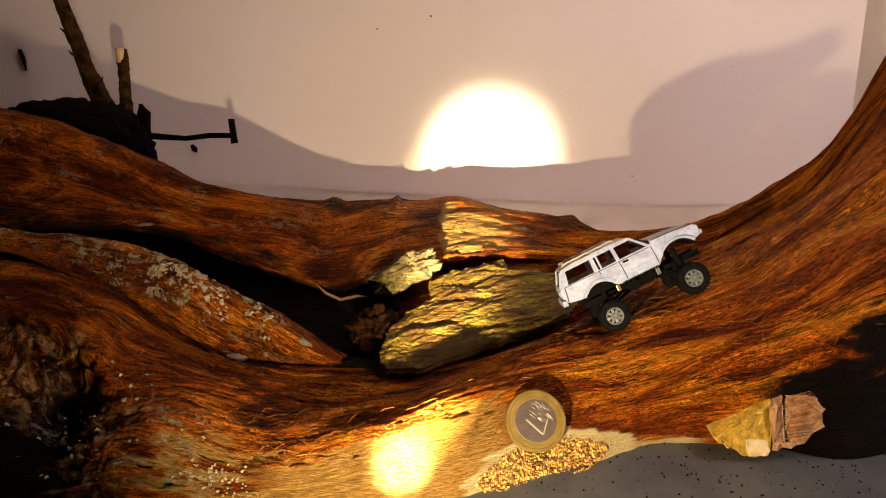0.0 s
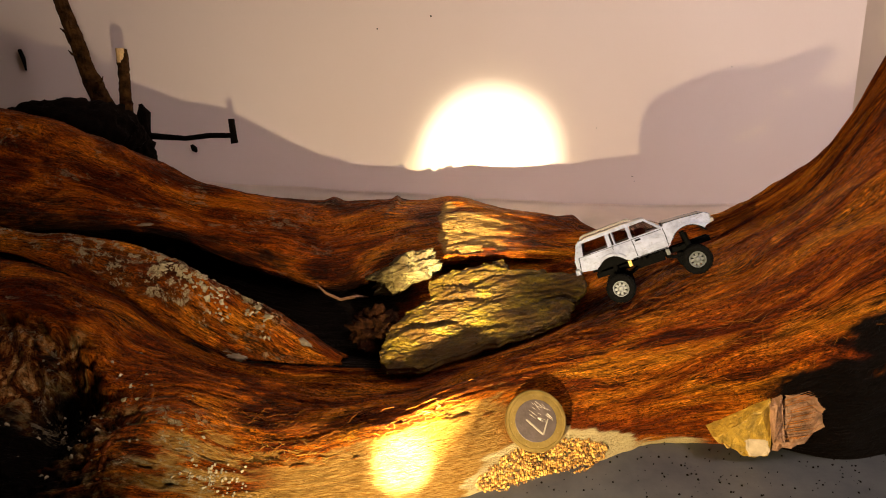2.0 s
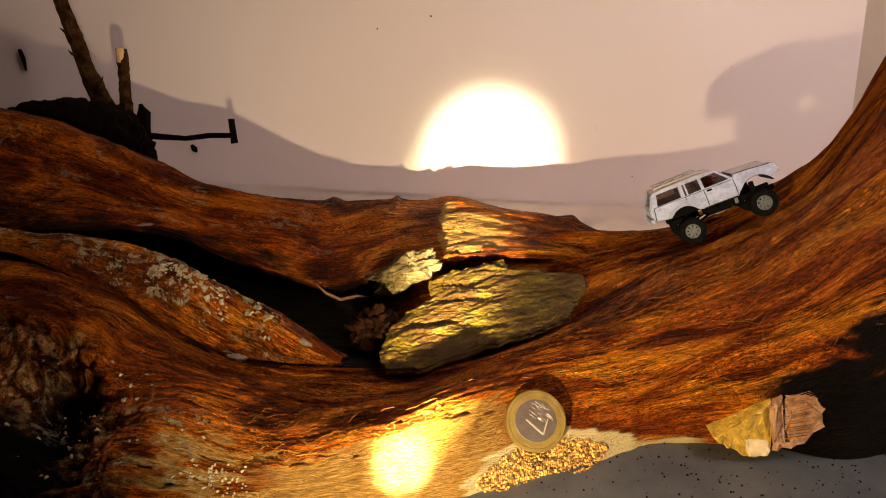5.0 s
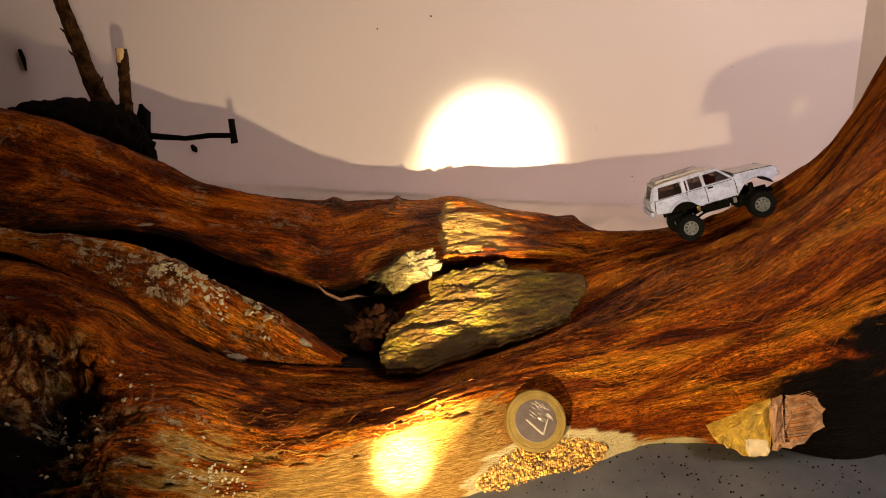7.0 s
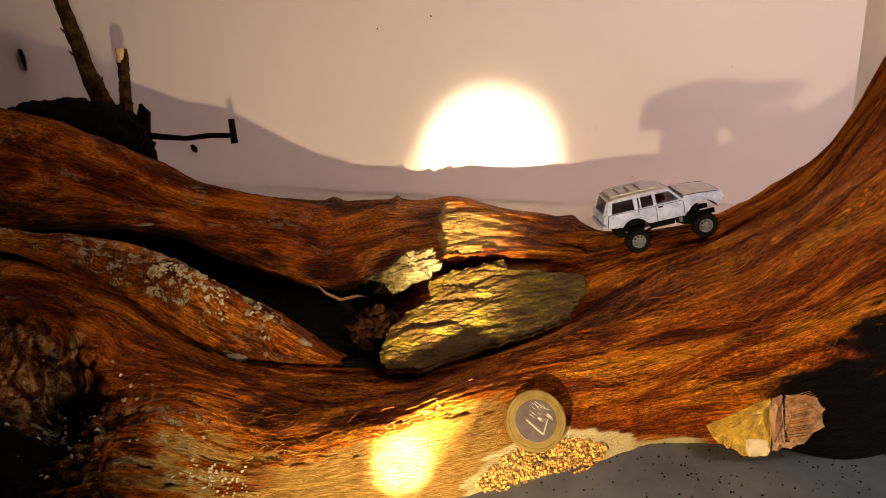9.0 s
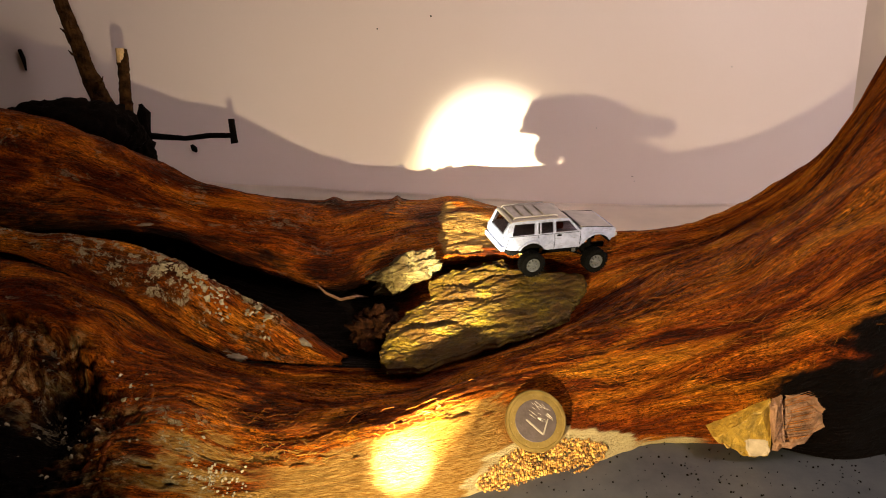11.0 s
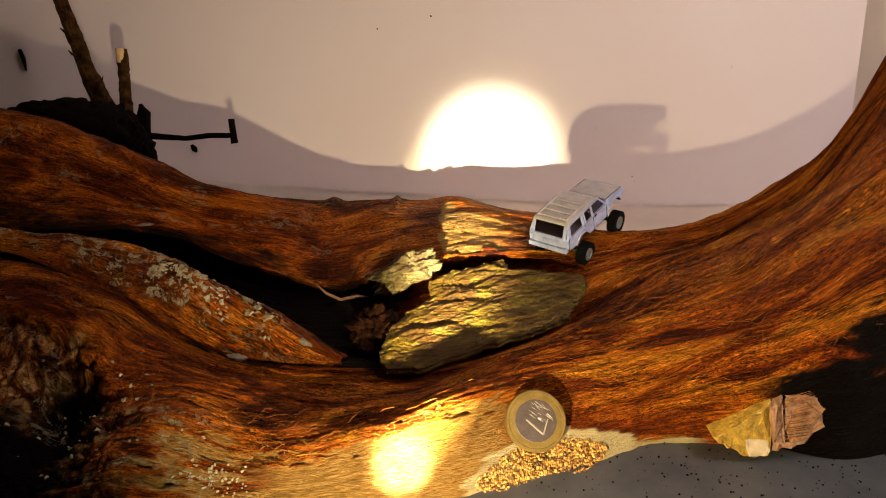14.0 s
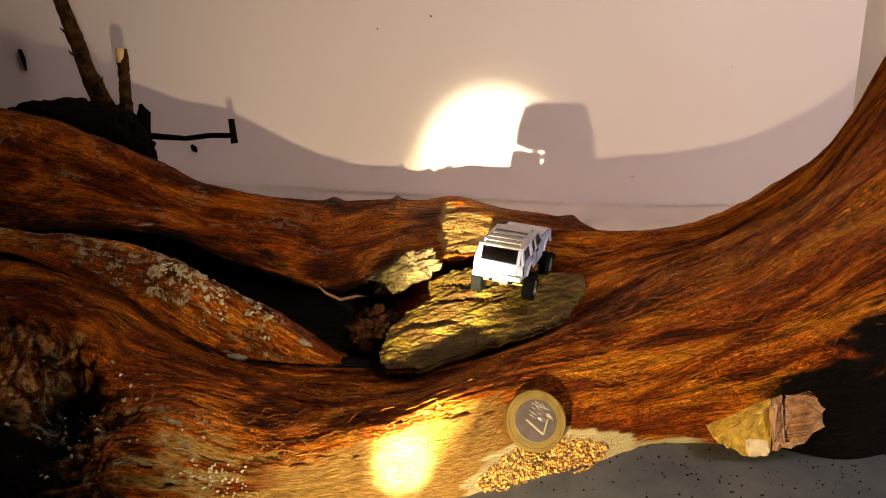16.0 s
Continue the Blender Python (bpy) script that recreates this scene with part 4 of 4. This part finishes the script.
def toy_car():
    car = empty("toy_car")
    tagged(car, "small worn white toy off-road estate car on big tyres", "toy car")
    R, B = 12.2, 0.7
    # lower body with open wheel arches
    lower = [(-32.2, 17.2), (-31.5, 16.4), (-26.5, 15.6)] + arc(-17.4, 11.4, 8.0, 150, 24, 12)[0:] + [(-8.2, 14.2), (8.6, 14.2)]
    lower += arc(18.5, 12.0, 9.2, 160, 36, 14) + [(27.2, 18.2), (28.4, 19.0), (29.2, 19.2), (29.4, 22.8), (27.6, 23.9), (18, 24.7), (9.6, 25.2), (9.2, 23.4), (-31.9, 23.4), (-32.7, 22.6)]
    bm = bmesh.new()
    prism(bm, lower, -R, R, lambda x, z: 0.0 if z < 20 else (z - 20) * 0.12, 0.5)
    part("body", bm, WHITE, car)
    # bonnet
    bm = bmesh.new()
    prism(bm, [(9.4, 24.7), (27.2, 23.4), (27.2, 24.0), (18, 25.1), (9.4, 25.7)], -R + 1.2, R - 1.2, None, 0.25)
    part("bonnet", bm, DULL, car, "dull cream bonnet")
    # roof
    bm = bmesh.new()
    prism(bm, [(-29.6, 29.6), (-29.0, 30.4), (-24, 30.9), (-8, 31.1), (1.2, 30.7), (2.8, 29.9), (2.4, 29.5), (-28, 29.5)], -10.6, 10.6, None, 0.5)
    part("roof", bm, DULL, car, "dull cream roof")
    # pillars: name, foot x, head x, width
    for side in (-1, 1):
        for name, xa, xb, wa, wb in (("a_pillar", 8.6, 2.2, 1.5, 1.3), ("b_pillar", -5.6, -5.8, 1.5, 1.4), ("c_pillar", -15.6, -15.4, 2.0, 1.6), ("d_pillar", -30.2, -28.2, 3.0, 2.0)):
            bm = bmesh.new()
            v = []
            for z, x, w in ((23.2, xa, wa), (29.8, xb, wb)):
                y = R - inset(x, z) - 0.1
                v += [bm.verts.new(Vector((x + dx, side * (y - dy), z)) * MM) for dx, dy in ((-w / 2, 0), (w / 2, 0), (w / 2, 1.0), (-w / 2, 1.0))]
            for q in ((0, 1, 2, 3), (7, 6, 5, 4), (0, 4, 5, 1), (1, 5, 6, 2), (2, 6, 7, 3), (3, 7, 4, 0)):
                bm.faces.new([v[i] for i in q])
            part(name, bm, WHITE, car)
        # roof gutter rail over the doors
        bm = bmesh.new()
        prism(bm, [(-29.4, 29.0), (2.4, 29.2), (3.0, 29.9), (1.6, 30.5), (-8, 30.8), (-28.8, 30.3)], side * 9.7, side * 10.85, None, 0.2)
        part("roof_edge", bm, WHITE, car)
        for name, x0, x1 in (("front_side_window", -5.0, 7.4), ("rear_side_window", -14.7, -6.3), ("quarter_window", -28.4, -16.6)):
            bm = bmesh.new()
            pts = [(x0, 23.3), (x1, 23.3), (x1 - (5.2 if name[0] == "f" else 0.4), 29.6), (x0 + 0.5, 29.6)]
            a = [bm.verts.new(Vector((x, side * (R - inset(x, z) - 0.55), z)) * MM) for x, z in pts]
            b = [bm.verts.new(Vector((x, side * (R - inset(x, z) - 0.8), z)) * MM) for x, z in pts]
            bm.faces.new(a), bm.faces.new(b[::-1])
            for i in range(4):
                bm.faces.new((a[i], b[i], b[(i + 1) % 4], a[(i + 1) % 4]))
            part(name, bm, GLASS, car)
        # waist line, door seams, handles, flares
        bm = bmesh.new()
        box(bm, -7.5, 8.2, side * (R - 0.05) - 0.15, side * (R - 0.05) + 0.15, 17.4, 17.9, 0.1)
        part("rub_strip", bm, WHITE, car)
        bm = bmesh.new()
        box(bm, -7.8, 8.4, side * (R - 0.1) - 0.15, side * (R - 0.1) + 0.15, 14.3, 14.7, 0.1)
        part("sill", bm, BLACK, car)
        bm = bmesh.new()
        box(bm, -30.5, 8.0, side * (R - 0.42) - 0.12, side * (R - 0.42) + 0.12, 22.9, 23.15)
        part("window_gutter", bm, BLACK, car)
        bm = bmesh.new()
        tube(bm, [(-13.2, side * (R - 0.55), 23.3), (-13.2, side * (R - 2.0), 29.4)], 0.45, 6)
        part("vent_bar", bm, WHITE, car)
        for x in (-14.6, -5.4, 9.0):
            bm = bmesh.new()
            tube(bm, [(x, side * (R + 0.02), 15.0 if x > -10 else 21.4), (x, side * (R + 0.02), 20.0 if x > -10 else 22), (x - 0.2, side * (R - 0.33), 23.2)], 0.17, 5)
            part("door_seam", bm, BLACK, car)
        bm = bmesh.new()
        tube(bm, [(-31.6, side * (R + 0.02), 16.8), (-31.0, side * (R + 0.02), 20.0), (-30.6, side * (R - 0.30), 23.2)], 0.2, 5)
        part("corner_seam", bm, BLACK, car)
        bm = bmesh.new()
        tube(bm, [(9.4, side * (R - 0.9), 25.25), (18, side * (R - 0.85), 24.85), (27.4, side * (R - 0.75), 23.95)], 0.2, 5)
        part("bonnet_gap", bm, BLACK, car)
        bm = bmesh.new()
        box(bm, 9.6, 12.0, side * (R - 0.05) - 0.15, side * (R - 0.05) + 0.15, 17.4, 17.9, 0.1)
        part("wing_strip", bm, WHITE, car)
        for x in (-3.0, -12.6):
            bm = bmesh.new()
            box(bm, x - 1.3, x + 1.3, side * (R - 0.2) - 0.3, side * (R - 0.2) + 0.3, 21.6, 22.5, 0.2)
            part("door_handle", bm, BLACK if x > -5 else WHITE, car)
        for cx, cz, cr in ((-17.4, 11.4, 8.9), (18.5, 12.0, 10.0)):
            bm = bmesh.new()
            o, i = arc(cx, cz, cr, 150, 36, 14), arc(cx, cz, cr - 1.0, 150, 36, 14)
            prism(bm, o + i[::-1], side * (R - 0.2), side * (R + 0.75), None, 0.15)
            part("arch_flare", bm, WHITE, car)
        bm = bmesh.new()
        prism(bm, [(29.2, 20.4), (29.9, 20.6), (29.9, 22.6), (29.2, 22.8)], side * 6.6, side * 10.4, None, 0.1)
        part("headlight", bm, simple("dull_lens", (0.5, 0.5, 0.48), 0.25, 0.2), car, "dull clear headlight")
        bm = bmesh.new()
        prism(bm, [(-33.1, 18.6), (-32.3, 18.6), (-32.3, 22.4), (-33.1, 22.4)], side * 9.4, side * 11.4, None, 0.1)
        part("tail_light", bm, WHITE, car, "white painted-over tail light")
        # roof rack rail
        bm = bmesh.new()
        tube(bm, [(-27.5, side * 8.6, 31.0), (-26.8, side * 8.6, 32.0), (-4.5, side * 8.6, 32.2), (-3.4, side * 8.6, 31.2)], 0.38, 6)
        part("rack_rail", bm, DULL, car)
    for x in (-26.4, -20.5, -15.0, -9.5):
        bm = bmesh.new()
        box(bm, x - 0.6, x + 0.6, -8.6, 8.6, 31.3, 31.9, 0.15)
        part("rack_bar", bm, DULL, car)
    # glass front and rear, tailgate
    bm = bmesh.new()
    prism(bm, [(9.0, 25.0), (9.3, 25.1), (2.8, 29.8), (2.4, 29.7)], -9.8, 9.8)
    part("windscreen", bm, GLASS, car)
    bm = bmesh.new()
    prism(bm, [(-32.1, 23.3), (-31.7, 23.3), (-29.2, 29.4), (-29.6, 29.4)], -9.4, 9.4)
    part("rear_window", bm, GLASS, car)
    bm = bmesh.new()
    prism(bm, [(-33.1, 18.2), (-32.2, 18.0), (-32.0, 23.6), (-32.8, 23.4)], -9.2, 9.2, None, 0.25)
    gate = part("tailgate", bm, WHITE, car)
    bm = bmesh.new()
    prism(bm, [(-33.4, 19.4), (-33.0, 19.4), (-33.0, 21.6), (-33.4, 21.6)], -3.4, 3.4, None, 0.12)
    part("plate_recess", bm, WHITE, gate)
    for y in (-9.4, 9.4):
        bm = bmesh.new()
        prism(bm, [(-32.7, 23.2), (-31.3, 23.2), (-28.8, 29.6), (-30.0, 29.6)], y - 0.8, y + 0.8, None, 0.15)
        part("rear_frame", bm, WHITE, car)
    # bumpers and grille
    bm = bmesh.new()
    prism(bm, [(-34.4, 15.6), (-32.2, 15.4), (-32.0, 18.0), (-34.2, 18.0)], -11.8, 11.8, None, 0.45)
    part("rear_bumper", bm, WHITE, car, "chipped white rear bumper")
    bm = bmesh.new()
    prism(bm, [(28.2, 18.4), (30.6, 18.8), (30.6, 20.4), (28.8, 20.6)], -11.6, 11.6, None, 0.45)
    part("front_bumper", bm, DULL, car, "chipped front bumper")
    bm = bmesh.new()
    for i in range(9):
        y = -5.4 + i * 1.35
        box(bm, 29.3, 29.8, y - 0.35, y + 0.35, 20.4, 22.8)
    part("grille", bm, BLACK, car)
    # black shells added inside the arches to stand in for their shade
    for cx, cz, r in ((-17.4, 11.4, 7.9), (18.5, 12.0, 9.1)):
        bm = bmesh.new()
        prism(bm, arc(cx, cz, r, 152, 26, 12) + arc(cx, cz, r - 0.5, 26, 152, 12), -R + 0.35, R - 0.35)
        part("arch_shade", bm, BLACK, car)
    # inside and underneath
    bm = bmesh.new()
    box(bm, -27, 9, -8.6, 8.6, 14.0, 22.0, 0.5)
    part("circuit_tray", bm, BLACK, car, "dark electronics tray seen through the windows")
    for y in (-4.5, 4.5):
        bm = bmesh.new()
        box(bm, -3.5, 1.5, y - 2.5, y + 2.5, 21.5, 26.5, 1.0)
        part("seat_block", bm, RED, car, "dull red block behind the window")
    for y in (-5.0, 5.0):
        bm = bmesh.new()
        box(bm, -26, 27, y - 0.9, y + 0.9, 10.6, 13.0, 0.2)
        part("chassis_rail", bm, BLACK, car)
    bm = bmesh.new()
    box(bm, -7, 6, -4.4, 4.4, 8.6, 14.0, 0.6)
    part("gearbox", bm, BLACK, car)
    rnd = random.Random(5)
    for i in range(10):
        x, y = rnd.uniform(-10, 14), -rnd.uniform(5, 9)
        bm = bmesh.new()
        box(bm, x - 0.8, x + 0.8, y - 0.5, y + 0.5, 11.5 + rnd.uniform(-1, 1), 13 + rnd.uniform(-0.5, 1.5), 0.2)
        part("screw_block", bm, BRASS if i == 4 else STEEL if i == 1 else BLACK, car)
    axles = []
    for name, x, mat in (("front_axle", 18.1, BLACK), ("rear_axle", -17.4, BRASS)):
        bm = bmesh.new()
        tube(bm, [(x, -11, 6.2), (x, -2.5, 6.2), (x, -1.8, 6.2), (x, 1.8, 6.2), (x, 2.5, 6.2), (x, 11, 6.2)], [1.0, 1.0, 2.3, 2.3, 1.0, 1.0], 12)
        axles.append(part(name, bm, mat, car, "brass rear axle" if x < 0 else "black front axle"))
    for x in (18.1, -17.4):
        for side in (-1, 1):
            bm = bmesh.new()
            tube(bm, [(x, side * 7, 6.8), (x - 0.8 * (1 if x > 0 else -1), side * 7, 12), (x - 1.2 * (1 if x > 0 else -1), side * 7, 18)], [0.8, 1.2, 1.2], 8)
            part("shock_absorber", bm, BLACK, car)
            bm = bmesh.new()
            tube(bm, [(x, side * 5.2, 5.6), (x * 0.35, side * 4.4, 9.6)], 0.6, 6)
            part("link_arm", bm, BLACK, car)
    wheels = [wheel(x, s * 12.9, s, car) for x in (18.1, -17.4) for s in (-1, 1)]
    return car, wheels, axles


CAR, WHEELS, AXLES = toy_car()


# ---- what moves: seconds, place in mm, roll, pitch and heading in degrees,
# and how far the front and the rear springs give, in mm ----
DRIVE = [
    (0, 89.7, 277.3, 44.8, -21.0, -26.5, 4.8, -2.2, -2.1),
    (0.5, 92.8, 295.4, 39.2, -21.1, -27.1, 0.6, 0.0, -1.4),
    (1, 90.0, 294.2, 40.6, -19.5, -25.6, -1.4, -1.0, -1.9),
    (1.5, 90.6, 299.4, 39.1, -18.2, -25.1, -3.9, -1.0, -2.2),
    (2, 102.0, 304.4, 44.7, -15.9, -24.1, -8.2, -0.8, -2.2),
    (2.5, 109.0, 309.0, 45.1, -17.2, -25.5, -8.3, -0.4, -2.2),
    (3, 113.8, 314.7, 45.9, -17.0, -25.4, -8.0, -0.8, -2.2),
    (3.5, 111.7, 312.5, 50.6, -16.0, -23.6, -2.4, -0.4, -2.0),
    (3.7, 117.3, 324.6, 49.7, -16.0, -20.1, -5.9, 0.8, -2.2),
    (3.8, 121.8, 321.7, 54.7, -9.8, -20.4, 0.4, 1.0, -0.8),
    (3.9, 132.6, 323.5, 63.8, -5.7, -23.1, -1.7, 0.0, -1.2),
    (4, 142.4, 325.8, 63.5, -9.7, -25.0, -2.3, 2.2, 1.6),
    (6.5, 145.1, 346.1, 58.7, -11.1, -20.0, -6.3, -0.3, -1.8),
    (7, 145.0, 347.1, 59.2, -8.9, -18.8, -4.4, 1.2, -0.5),
    (7.5, 143.4, 348.4, 57.0, -11.8, -19.4, -6.0, 1.4, 0.1),
    (7.8, 143.5, 348.5, 56.9, -12.0, -19.5, -6.2, 1.4, 0.1),
    (7.9, 141.8, 355.3, 53.7, -10.6, -18.4, -6.3, 0.9, 0.1),
    (8, 130.0, 371.8, 44.5, -6.2, -14.3, -5.1, 0.9, -0.8),
    (8.1, 127.6, 372.1, 44.1, -3.4, -14.6, -2.9, 1.4, 0.1),
    (8.5, 123.1, 364.2, 46.6, -2.4, -14.2, 1.8, 1.2, 0.7),
    (9, 120.6, 361.0, 46.8, -1.5, -12.5, 2.4, 1.7, 1.1),
    (9.2, 114.0, 363.9, 43.6, -0.5, -9.2, 2.8, 2.2, 1.0),
    (11.3, 48.1, 349.1, 34.0, 6.2, 0.5, 17.4, 0.6, 2.2),
    (11.5, 42.3, 356.5, 32.0, 5.4, 0.0, 15.5, 0.0, 0.8),
    (12, 37.1, 358.3, 29.6, 3.7, 1.2, 15.2, 1.1, 1.8),
    (12.2, 22.1, 349.5, 28.4, -2.1, -1.9, 19.4, 1.7, 0.5),
    (12.5, 22.1, 349.1, 28.5, -2.4, -1.8, 19.6, 1.7, 0.5),
    (12.6, 26.4, 351.5, 28.5, -5.4, -0.8, 20.7, 1.8, 0.5),
    (12.8, 35.3, 354.3, 30.1, -8.0, 2.5, 25.8, 0.4, 0.5),
    (13.3, 35.2, 354.0, 30.2, -8.2, 2.6, 26.0, 0.4, 0.5),
    (13.4, 35.5, 355.0, 29.8, -8.6, 2.5, 25.5, 0.4, 0.4),
    (13.5, 46.5, 354.3, 34.0, -7.5, -4.6, 25.9, 0.0, 0.8),
    (13.6, 61.1, 353.5, 38.7, -6.0, -9.9, 26.2, -0.3, 1.4),
    (13.7, 72.1, 373.5, 38.1, 3.9, -15.2, 44.3, 2.2, 1.2),
    (13.8, 79.6, 381.2, 38.9, 2.8, -17.0, 49.4, 0.0, 0.2),
    (14, 79.5, 381.5, 38.8, 2.9, -17.0, 49.6, 0.0, 0.2),
    (14.2, 79.0, 380.7, 38.4, 2.7, -16.3, 49.8, 0.0, 0.5),
    (14.5, 59.3, 361.2, 34.3, 2.3, -9.1, 50.0, -0.1, 2.2),
    (15.2, 39.0, 344.4, 29.8, 3.4, 1.9, 65.8, 0.9, 2.0),
    (15.5, 36.1, 337.2, 30.2, 3.0, -0.2, 69.4, 0.7, 1.3),
    (16, 36.0, 335.7, 30.6, 3.2, -0.5, 69.4, 0.9, 1.4),
]


def motions():
    walk(CAR, [(t, pose(x * MM, y * MM, z * MM, a, b, c)) for t, x, y, z, a, b, c, f, h in DRIVE])
    # the wheels roll by the way driven
    times = [i / 10 for i in range(161)]
    keys = np.array(DRIVE)
    path = np.stack([np.interp(times, keys[:, 0], keys[:, i]) for i in (1, 2, 3, 6)], 1)
    turn = [0.0]
    for p, q in zip(path, path[1:]):
        way = q[:3] - p[:3]
        ahead = way[0] * math.cos(radians(q[3])) + way[1] * math.sin(radians(q[3]))
        roll = math.copysign(np.linalg.norm(way), ahead) / 7.0 if abs(ahead) > 0.05 else 0.0
        turn.append(turn[-1] + max(-80, min(80, math.degrees(roll))))
    for w in WHEELS:
        x, y, z = w.location / MM
        give = np.interp(times, keys[:, 0], keys[:, 7 if x > 0 else 8])
        walk(w, [(t, pose(x * MM, y * MM, (z + float(g)) * MM, 0, a, 0)) for t, a, g in zip(times, turn, give)])
    for axle, column in zip(AXLES, (7, 8)):
        walk(axle, [(row[0], pose(0, 0, row[column] * MM)) for row in DRIVE])


motions()
